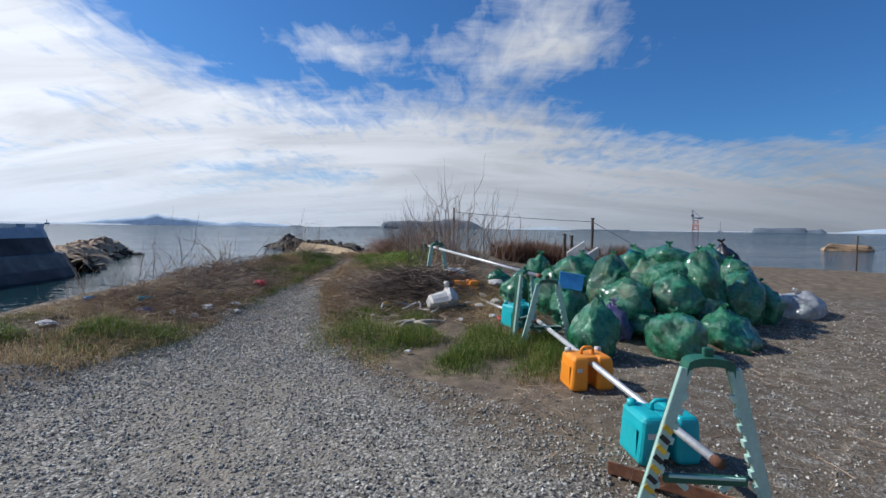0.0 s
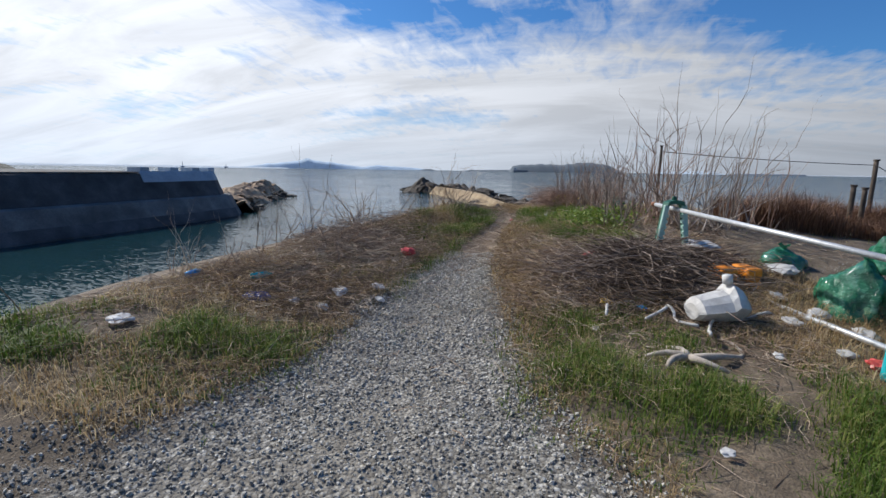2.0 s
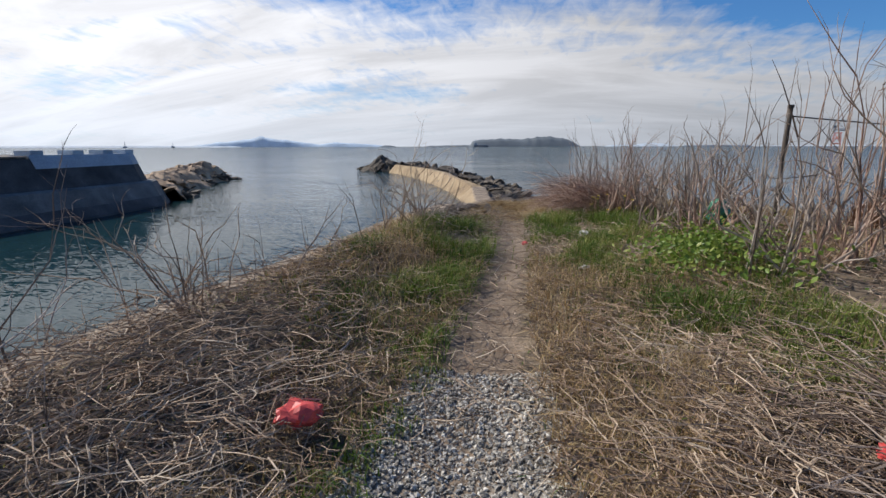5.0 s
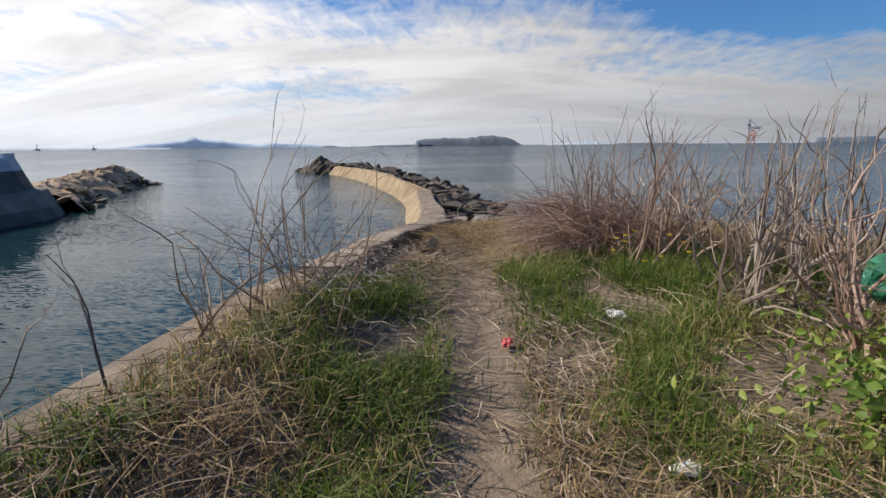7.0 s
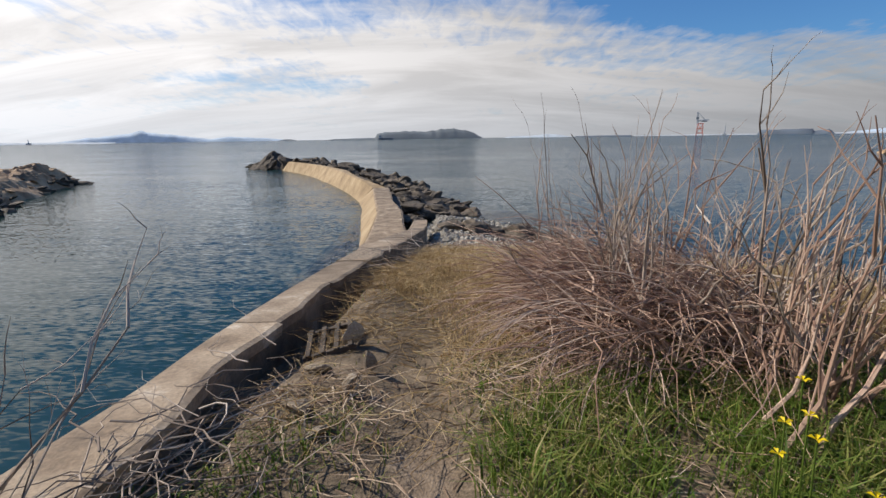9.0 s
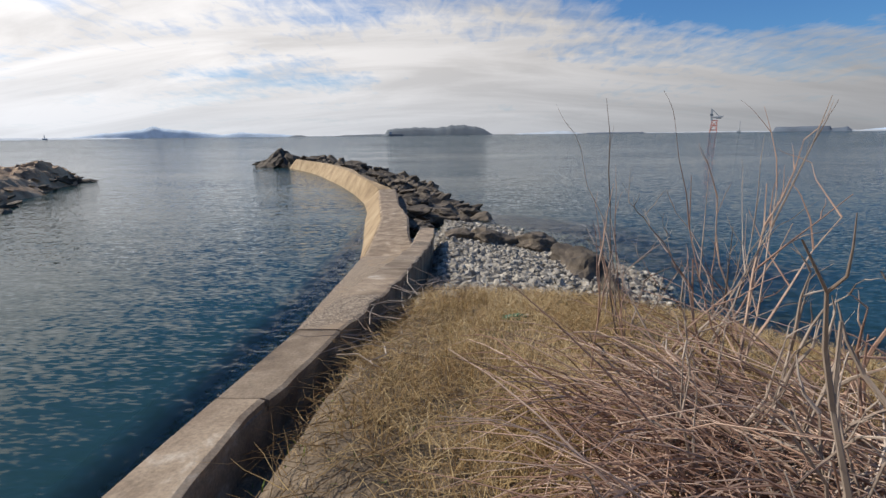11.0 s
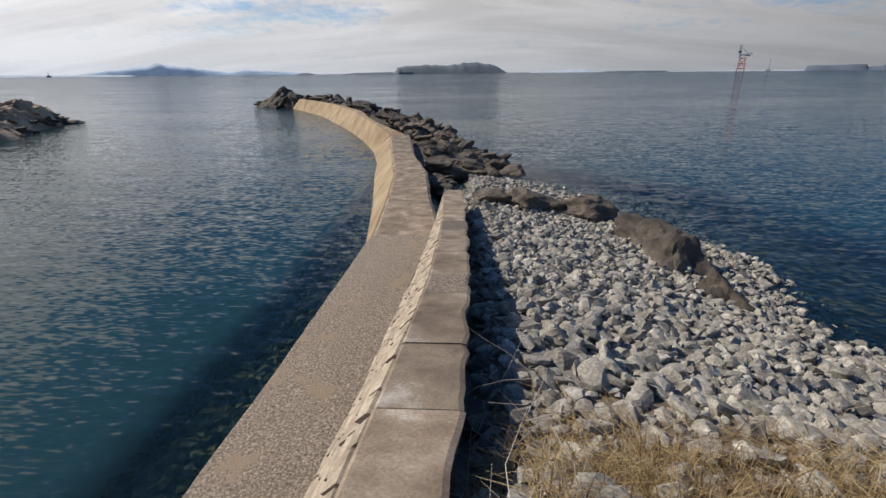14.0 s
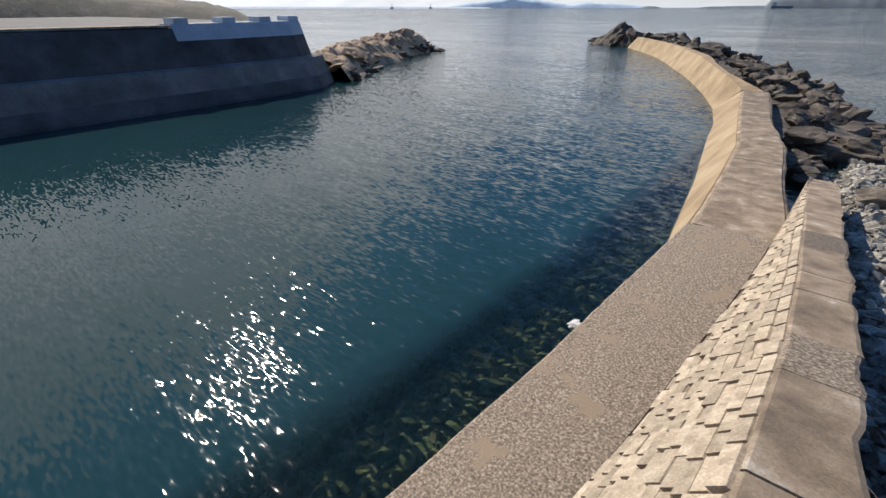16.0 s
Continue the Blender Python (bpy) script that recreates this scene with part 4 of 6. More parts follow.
PIPE_GREY = surface("galvanised_pipe", [(0.0, (0.42, 0.43, 0.44)), (1.0, (0.62, 0.63, 0.64))], 12, (0.35, 0.55), 0.1, 90, 0.002, metal=0.35, spread=0.12, spots=(6, 0.68, (0.25, 0.17, 0.11)))
RUST = surface("rusty_steel", [(0.0, (0.09, 0.035, 0.02)), (0.5, (0.20, 0.085, 0.045)), (1.0, (0.33, 0.16, 0.09))], 9, (0.75, 0.95), 0.6, 70, 0.006, spread=0.3)
YELLOW = surface("yellow_tape", [(0.0, (0.70, 0.42, 0.02)), (1.0, (0.80, 0.55, 0.06))], 10, (0.4, 0.6), 0.1, 60, 0.001)
BLACK = surface("black_plastic", [(0.0, (0.012, 0.012, 0.014)), (1.0, (0.03, 0.03, 0.034))], 9, (0.25, 0.5), 0.3, 40, 0.006)
BLUE = surface("blue_plastic", [(0.0, (0.03, 0.22, 0.50)), (1.0, (0.06, 0.33, 0.62))], 6, (0.35, 0.5), 0.2, 40, 0.004)
RED = surface("red_plastic", [(0.0, (0.45, 0.04, 0.04)), (1.0, (0.62, 0.09, 0.07))], 7, (0.35, 0.55), 0.2, 40, 0.004)
WOOD = surface("grey_dark_wood", [(0.0, (0.035, 0.028, 0.022)), (1.0, (0.11, 0.085, 0.065))], 10, (0.85, 0.95), 0.5, 60, 0.005)


def bag_material(name, tint, pale):
    """Thin plastic film over mixed rubbish."""
    m, n = material(name)
    pos = n.add("ShaderNodeTexCoord").outputs["Object"]
    lone = n.add("ShaderNodeObjectInfo").outputs["Random"]
    p = n.vec("ADD", pos, n.add("ShaderNodeCombineXYZ", {0: n.math("MULTIPLY", lone, 50.0), 1: 0.0, 2: 0.0}).outputs[0])
    cell = n.add("ShaderNodeTexVoronoi", {"Vector": n.vec("ADD", p, n.vec("MULTIPLY", n.add("ShaderNodeTexNoise", {"Vector": p, "Scale": 5.0}).outputs[1], (0.25, 0.25, 0.25))), "Scale": 6.0})
    pick = n.add("ShaderNodeSeparateColor", {0: cell.outputs["Color"]}).outputs[0]
    inside = n.ramp(pick, [(0.0, (0.03, 0.05, 0.04)), (0.25, (0.45, 0.55, 0.45)), (0.4, (0.10, 0.30, 0.45)), (0.5, (0.06, 0.08, 0.06)), (0.68, (0.55, 0.52, 0.35)), (0.8, (0.12, 0.22, 0.15)), (0.92, (0.7, 0.75, 0.72))], "CONSTANT")
    crease = n.noise(p, 9, 6, 0.65, 0.8)
    film = n.mix(n.grey(crease, 0.35, 0.7), tint, pale)
    film = n.mix(n.grey(n.noise(p, 3.2, 4), 0.42, 0.66, 0.1, 0.55), film, n.mix(1.0, film, inside, "MULTIPLY"))
    film = n.mix(n.grey(n.noise(p, 2.4, 4), 0.5, 0.7, 0.0, 0.45), film, inside)
    h = n.math("ADD", n.math("MULTIPLY", crease, 0.7), n.math("MULTIPLY", n.noise(p, 34, 3, 0.6, 0.6), 0.3))
    b = n.add("ShaderNodeBump", {"Strength": 1.0, "Distance": 0.05, "Height": h})
    s = n.add("ShaderNodeBsdfPrincipled", {"Base Color": film, "Roughness": 0.2, "Normal": b.outputs[0], "Coat Weight": 0.5, "Coat Roughness": 0.12})
    back = n.add("ShaderNodeBsdfTranslucent", {0: n.mix(0.5, tint, pale)})
    mix = n.add("ShaderNodeMixShader", {0: 0.18, 1: s.outputs[0], 2: back.outputs[0]})
    n.add("ShaderNodeOutputMaterial", {0: mix.outputs[0]})
    return m


GREEN_BAG = bag_material("green_bag_film", (0.006, 0.13, 0.06), (0.09, 0.42, 0.24))
WHITE_BAG = bag_material("white_bag_film", (0.45, 0.46, 0.48), (0.80, 0.82, 0.84))
PURPLE_BAG = bag_material("purple_net", (0.10, 0.09, 0.28), (0.25, 0.24, 0.45))


def tube(points, radius, sides=10, cap=True):
    """A round bar along points."""
    pts = [Vector(p) for p in points]
    sec = []
    up = Vector((0.13, 0.31, 0.94))
    for i, p in enumerate(pts):
        d = (pts[min(i + 1, len(pts) - 1)] - pts[max(i - 1, 0)]).normalized()
        a = d.cross(up).normalized()
        b = d.cross(a)
        r = radius[i] if isinstance(radius, (list, tuple)) else radius
        sec.append([tuple(p + (a * math.cos(2 * math.pi * k / sides) + b * math.sin(2 * math.pi * k / sides)) * r) for k in range(sides)])
    return capped(sec)


def bar(a, b, wide, thick, face, bevel=0.006):
    """A flat bar from a to b, its broad side turned to face."""
    a, b, f = Vector(a), Vector(b), Vector(face)
    z = (b - a).normalized()
    x = f.cross(z).normalized()
    y = z.cross(x)
    r = Matrix((x, y, z)).transposed().to_4x4()
    return boxed((wide, thick, (b - a).length), bevel, Matrix.Translation((a + b) / 2) @ r)


# rubbish bags


def garbage_bag(x, y, z, rx, rz, seed, mat=None, label="", turn=0.0, name="garbage_bag"):
    rng = random.Random(seed)
    bm = bmesh.new()
    bmesh.ops.create_icosphere(bm, subdivisions=4, radius=1.0)
    dents = [(Vector((rng.gauss(0, 1), rng.gauss(0, 1), rng.gauss(0, 0.6))).normalized(), rng.uniform(0.05, 0.24)) for _ in range(9)]
    for v in bm.verts:
        p = v.co.copy()
        for q, k in dents:
            d = p.dot(q)
            if d > 0.75:
                p -= q * (d - 0.75) * k * 3.5
        q = p * 1.0
        n1 = noise.noise(q * 1.6 + Vector((seed * 1.7, 0, 0)))
        n2 = abs(noise.noise(q * 4.2 + Vector((0, seed * 2.1, 0))))
        n3 = abs(noise.noise(q * 9.0 + Vector((0, 0, seed * 3.3))))
        p *= 1 + 0.22 * n1 - 0.20 * n2 - 0.09 * n3
        if p.z < -0.55:
            p.z = -0.55 + (p.z + 0.55) * 0.15
        if p.z > 0.6:
            k = min(1, (p.z - 0.6) / 0.4)
            p.x *= 1 - 0.45 * k
            p.y *= 1 - 0.45 * k
        v.co = p
    bmesh.ops.scale(bm, vec=(rx, rx * rng.uniform(0.85, 1.1), rz / 0.8), verts=bm.verts)
    low = min(v.co.z for v in bm.verts)
    bmesh.ops.translate(bm, vec=(0, 0, -low), verts=bm.verts)
    top = max(v.co.z for v in bm.verts)
    bag = thing(name, pose(x, y, z, rng.uniform(-8, 8), rng.uniform(-8, 8), turn), label or "knotted green plastic bag stuffed with rubbish", "rubbish bag", "heap of rubbish bags")
    part("film", bm, mat or GREEN_BAG, bag, smooth=True)
    rows = []
    for i in range(5):
        r = (0.04, 0.02, 0.016, 0.035, 0.05)[i]
        rows.append([(r * math.cos(a) * (1 + 0.4 * math.sin(3 * a + seed)), r * math.sin(a) * (1 + 0.4 * math.cos(2 * a + seed)), top - 0.05 + i * 0.02 + (0.02 * math.sin(4 * a) if i == 4 else 0)) for a in [k * 2 * math.pi / 12 for k in range(12)]])
    part("knot", loft(rows, True), mat or GREEN_BAG, bag, smooth=True)
    return bag


def px_bag(px, py, half_w, half_h, far, seed, mat=None, label="", name="garbage_bag"):
    """A bag by its bearing and drop from the walk's first point, at a distance ahead."""
    x = 0.058 + (px - 784) / 820 * far - 0.011 * far
    zc = 1.461 - (py - 404) / 820 * far
    r, h = half_w / 820 * far, half_h / 820 * far
    garbage_bag(x, far, zc - h, r * 1.12, h * 1.1, seed, mat, label, seed * 47.0, name)


def build_bags():
    rows = [(1045, 580, 45, 46, 5.2), (1200, 588, 52, 42, 5.35), (1286, 580, 46, 36, 5.7), (1110, 527, 48, 34, 6.2), (1135, 567, 36, 22, 6.0), (1070, 495, 38, 44, 6.6), (1020, 482, 46, 32, 7.0), (882, 500, 23, 21, 8.6), (911, 520, 30, 32, 7.5), (947, 472, 22, 22, 7.7), (1175, 456, 42, 27, 7.1), (1186, 487, 44, 28, 6.6), (1190, 518, 40, 32, 6.2), (1244, 505, 40, 58, 6.5), (1246, 458, 32, 24, 7.3), (1302, 522, 42, 44, 6.6), (1345, 535, 34, 40, 6.9), (1118, 466, 38, 26, 7.5), (975, 520, 34, 38, 6.9), (1012, 540, 34, 36, 6.4), (1290, 482, 28, 32, 7.0), (1150, 495, 36, 40, 7.0), (1095, 520, 40, 46, 7.0), (1230, 545, 40, 36, 6.4)]
    for i, r in enumerate(rows):
        px_bag(*r, 20 + i)
    px_bag(1093, 568, 30, 30, 5.9, 60, PURPLE_BAG, "bluish purple mesh sack among the green bags")
    px_bag(1279, 462, 22, 30, 7.5, 61, BLACK, "glossy black plastic bag on the heap")
    px_bag(1412, 540, 46, 30, 7.3, 62, WHITE_BAG, "dirty white plastic sack beside the heap")
    sheet = thing("blue_crate_lid", pose(1.72, 6.3, 0.76, 75, 8, -12), "flat light blue plastic lid lying on a bag", "lid")
    part("panel", boxed((0.32, 0.22, 0.02), 0.008), BLUE, sheet)
    part("rim", boxed((0.34, 0.03, 0.035), 0.008, Matrix.Translation((0, 0.1, 0))), BLUE, sheet)
    box = thing("foam_box", pose(2.45, 8.3, 0.95, 20, -25, 30), "broken white foam box tipped on the heap", "box")
    part("base", boxed((0.45, 0.32, 0.05), 0.01), WHITE_PLASTIC, box)
    for s in (-1, 1):
        part("side", boxed((0.45, 0.04, 0.18), 0.01, Matrix.Translation((0, 0.15 * s, 0.1))), WHITE_PLASTIC, box)
    pail = thing("blue_pail", pose(3.0, 7.5, 0.92, 8, 15, 0), "small blue plastic pail on the heap", "pail")
    rows = [[(r * math.cos(a), r * math.sin(a), z) for a in [k * math.pi / 8 for k in range(16)]] for r, z in ((0.09, 0.0), (0.12, 0.22), (0.125, 0.22), (0.115, 0.215), (0.085, 0.02))]
    part("bowl", loft(rows, True), BLUE, pail, smooth=True)


build_bags()


# trestles, pipes and water tanks


def trestle(x, y, turn, tall, spread, label, stripes=False, lean=0.0):
    t = thing("trestle", pose(x, y, ground_at(x, y) - 0.01, lean, 0, turn), label, "trestle", "pipe trestles")
    for s in (-1, 1):
        foot, head = (s * spread / 2, 0, 0), (s * 0.115, 0, tall - 0.04)
        face = (0, -1, 0)
        leg = part("leg", bar(foot, head, 0.06, 0.03, face), GREEN_PLASTIC, t)
        part("web", bar((foot[0] * 0.98, 0.035, 0.02), (head[0], 0.035, tall - 0.05), 0.02, 0.06, face, 0.004), DARK_GREEN, leg)
        for i in range(9):
            k = 0.06 + i * 0.095
            c = Vector(foot).lerp(Vector(head), k)
            d = (Vector(head) - Vector(foot)).normalized()
            part("rib", bar(c - d * 0.018 + Vector((-s * 0.036, 0, 0)), c + d * 0.018 + Vector((-s * 0.036, 0, 0)), 0.022, 0.034, face, 0.003), GREEN_PLASTIC, leg)
        if stripes and s < 0:
            for i in range(7):
                c = Vector(foot).lerp(Vector(head), 0.22 + i * 0.065)
                d = (Vector(head) - Vector(foot)).normalized()
                a = Matrix.Translation(c + Vector((0, -0.0175, 0))) @ Matrix.Rotation(math.atan2(d.x, d.z), 4, "Y") @ Matrix.Rotation(radians(28), 4, "Y")
                part("stripe", boxed((0.056, 0.003, 0.026), 0, a), YELLOW if i % 2 == 0 else BLACK, leg)
    rows = []
    for i in range(9):
        a = math.pi * i / 8
        cx, cz = -0.115 * math.cos(a), tall - 0.05 + 0.055 * math.sin(a) ** 0.6
        rows.append([(cx, -0.018, cz - 0.03), (cx, 0.075, cz - 0.03), (cx, 0.075, cz + 0.012), (cx, -0.018, cz + 0.012)])
    part("saddle", capped(rows), DARK_GREEN, t, "dark green moulded saddle")
    part("hook", boxed((0.05, 0.03, 0.06), 0.008, Matrix.Translation((0.0, 0.03, tall + 0.03))), DARK_GREEN, t)
    w = spread * 0.62
    part("crossbar", bar((-w / 2, 0.012, tall * 0.27), (w / 2, 0.012, tall * 0.27), 0.045, 0.03, (0, -1, 0)), DARK_GREEN, t)
    part("crossbar_lip", bar((-w / 2 + 0.02, -0.012, tall * 0.295), (w / 2 - 0.02, -0.012, tall * 0.295), 0.014, 0.014, (0, -1, 0), 0.003), GREEN_PLASTIC, t)
    for s in (-1, 1):
        part("gusset", bar((s * w * 0.42, 0.02, tall * 0.29), (s * w * 0.2, 0.02, tall * 0.20), 0.03, 0.02, (0, -1, 0), 0.004), GREEN_PLASTIC, t)
    return t


trestle(1.375, 2.36, -4, 0.84, 0.66, "weathered pale green plastic trestle with hazard stripes", True)
trestle(1.26, 5.6, 6, 0.78, 0.6, "weathered pale green plastic trestle beside the bags")
trestle(1.06, 5.95, 48, 0.82, 0.5, "pale green plastic trestle carrying a steel pipe")
trestle(-0.14, 8.5, 30, 0.72, 0.45, "faded green plastic trestle in the brushwood carrying a pipe")


def pipe(points, radius, label, mat=None):
    t = thing("steel_pipe", pose(*points[0]), label, "pipe", "grey pipes")
    o = Vector(points[0])
    pts = [Vector(p) - o for p in points]
    part("barrel", tube(pts, radius, 14), mat or PIPE_GREY, t, smooth=True)
    for a, b in ((pts[0], pts[1]), (pts[-1], pts[-2])):
        d = (b - a).normalized()
        part("collar", tube([a - d * 0.004, a + d * 0.05], radius * 1.12, 14), RUST, t, "rusty end collar", True)


pipe([(-0.32, 8.9, 1.115), (1.19, 5.72, 0.885)], 0.024, "long grey steel pipe resting on two trestles")
pipe([(0.42, 7.85, 0.33), (1.22, 5.95, 0.27)], 0.024, "grey steel pipe lying low among the rubbish")
pipe([(1.22, 6.0, 0.285), (1.50, 2.45, 0.24)], 0.026, "grey steel pipe held down by plastic water tanks")


def saddle_tank(x, y, turn, mat, label, z=None, tip=0.0):
    """A water weight: two tanks joined over the pipe, with a handle and two caps."""
    t = thing("water_tank", pose(x, y, ground_at(x, y) - 0.005 if z is None else z, tip, 0, turn), label, "tank", "water weights")
    for s in (-1, 1):
        bm = boxed((0.165, 0.30, 0.31), 0.035, Matrix.Translation((s * 0.122, 0, 0.16)), 3)
        for v in bm.verts:
            if v.co.z > 0.2 and abs(v.co.x) > 0.16:
                v.co.x -= s * 0.03 * (v.co.z - 0.2) / 0.12
        tank = part("tank", bm, mat, t, smooth=False)
        part("cap", tube([(s * 0.145, 0.09, 0.305), (s * 0.145, 0.09, 0.345)], 0.03, 14), WHITE_PLASTIC if mat is ORANGE else mat, tank, "screw cap", True)
        part("panel", boxed((0.004, 0.2, 0.17), 0.002, Matrix.Translation((s * 0.2035, 0, 0.14))), mat, tank)
    part("bridge", boxed((0.12, 0.24, 0.05), 0.015, Matrix.Translation((0, 0, 0.285))), mat, t)
    part("handle", tube([(-0.055, 0, 0.30), (-0.055, 0, 0.35), (-0.035, 0, 0.37), (0.035, 0, 0.37), (0.055, 0, 0.35), (0.055, 0, 0.30)], 0.014, 10), mat, t, smooth=True)
    part("tag", boxed((0.05, 0.003, 0.035), 0, Matrix.Translation((-0.13, -0.1515, 0.2))), WHITE_PLASTIC, t, "small white label")


saddle_tank(1.345, 4.28, 8, ORANGE, "orange plastic water weight saddling a pipe")
saddle_tank(1.44, 3.02, 5, TEAL, "teal plastic water weight saddling a pipe")
saddle_tank(1.02, 6.25, 30, TEAL, "teal plastic water weight under the trestle")
saddle_tank(0.36, 7.95, 15, ORANGE, "orange plastic water weight lying upside down", 0.58, 180)


def build_jug():
    x, y = 0.0, 7.0
    t = thing("white_canister", pose(x, y, ground_at(x, y) + 0.01, 0, 0, 20), "battered white plastic canister lying on its side", "canister")
    rows = []
    for i, (px, hy, hz, lift) in enumerate(((-0.24, 0.09, 0.07, 0.02), (-0.21, 0.13, 0.10, 0.01), (0.02, 0.15, 0.135, 0.0), (0.06, 0.15, 0.17, 0.0), (0.14, 0.14, 0.15, 0.0), (0.2, 0.1, 0.1, 0.03))):
        rows.append([(px, hy * math.cos(a) * (1.25 - 0.25 * abs(math.sin(2 * a))), lift + hz + hz * math.sin(a)) for a in [k * math.pi / 6 for k in range(12)]])
    part("body", capped(rows), WHITE_PLASTIC, t)
    part("spout", tube([(0.05, 0, 0.33), (0.04, 0, 0.40)], 0.04, 12), WHITE_PLASTIC, t, smooth=True)


build_jug()


def build_rail():
    t = thing("steel_rail", pose(1.06, 2.76, 0.03, 0, 0, -34.5), "rusty brown steel angle lying on the gravel", "rail")
    part("flange", boxed((0.95, 0.075, 0.012), 0.002, Matrix.Translation((0.45, 0, 0.0))), RUST, t)
    part("web", boxed((0.95, 0.012, 0.07), 0.002, Matrix.Translation((0.45, -0.0375, 0.035))), RUST, t)


build_rail()


def build_post(x, y, top, r, label, lean=0.0):
    z = ground_at(x, y) - 0.05
    t = thing("fence_post", pose(x, y, z, 0, lean, 0), label, "post", "posts on the bank")
    n = 7
    part("shaft", tube([(0.01 * noise.noise((i, x, 0.1)), 0.01 * noise.noise((i, 3, y)), (top - z) * i / n) for i in range(n + 1)], r, 10), WOOD, t, smooth=True)
    part("cap", tube([(0, 0, top - z), (0, 0, top - z + 0.03)], r * 1.35, 10), WOOD, t)
    return Vector((x, y, top - 0.08))


p1 = build_post(0.2, 12.2, 1.96, 0.022, "dark weathered wooden post among the shrubs")
p2 = build_post(4.37, 14.0, 1.78, 0.04, "dark metal post with a cable at the shore")
p3 = build_post(10.5, 12.0, 1.35, 0.02, "thin dark rod at the edge of the lot")
for x, y, h in ((2.95, 11.6, 1.32), (3.15, 11.7, 1.28)):
    build_post(x, y, h, 0.035, "short pale wooden stake in the reeds")


def cable(a, b, sag, label):
    t = thing("cable", pose(*a), label, "cable", "slack cables")
    part("wire", tube([(b - a) * k / 12 + Vector((0, 0, -sag * 4 * k / 12 * (1 - k / 12))) for k in range(13)], 0.007, 6), BLACK, t, smooth=True)


cable(p1, p2, 0.03, "thin slack black cable strung between posts")
cable(p2, Vector((8.2, 16.5, 0.2)), 0.05, "thin slack black cable running down to the shore")


# litter


def crumple(name, x, y, size, mat, label, seed, category="litter", lift=0.0, flat=0.35, group="litter on the bank"):
    bm = bmesh.new()
    bmesh.ops.create_icosphere(bm, subdivisions=3, radius=1.0)
    for v in bm.verts:
        p = v.co.copy()
        k = 1 + 0.55 * noise.noise(p * 1.5 + Vector((seed, 0, 0))) + 0.35 * abs(noise.noise(p * 4 + Vector((0, seed, 0))))
        v.co = Vector((p.x * k, p.y * k * 0.75, p.z * k * flat)) * size * 0.7
    ob = part(name, bm, mat)
    ob.matrix_basis = pose(x, y, ground_at(x, y) + size * flat * 0.3 + lift + 0.035, 10 * math.sin(seed), 12 * math.cos(seed), seed * 53)
    return tagged(ob, label, category, group)


def bottle(x, y, turn, mat, label, lift=0.03):
    t = thing("plastic_bottle", pose(x, y, ground_at(x, y) + 0.035 + lift, 0, 90, turn), label, "bottle", "bottles in the litter")
    rows = [[(r * math.cos(a), r * math.sin(a), z) for a in [k * math.pi / 6 for k in range(12)]] for r, z in ((0.02, 0), (0.032, 0.01), (0.033, 0.08), (0.029, 0.09), (0.033, 0.1), (0.033, 0.15), (0.015, 0.2), (0.013, 0.22))]
    part("body", capped(rows), mat, t, smooth=True)
    part("cap", tube([(0, 0, 0.218), (0, 0, 0.236)], 0.016, 12), WHITE_PLASTIC, t)


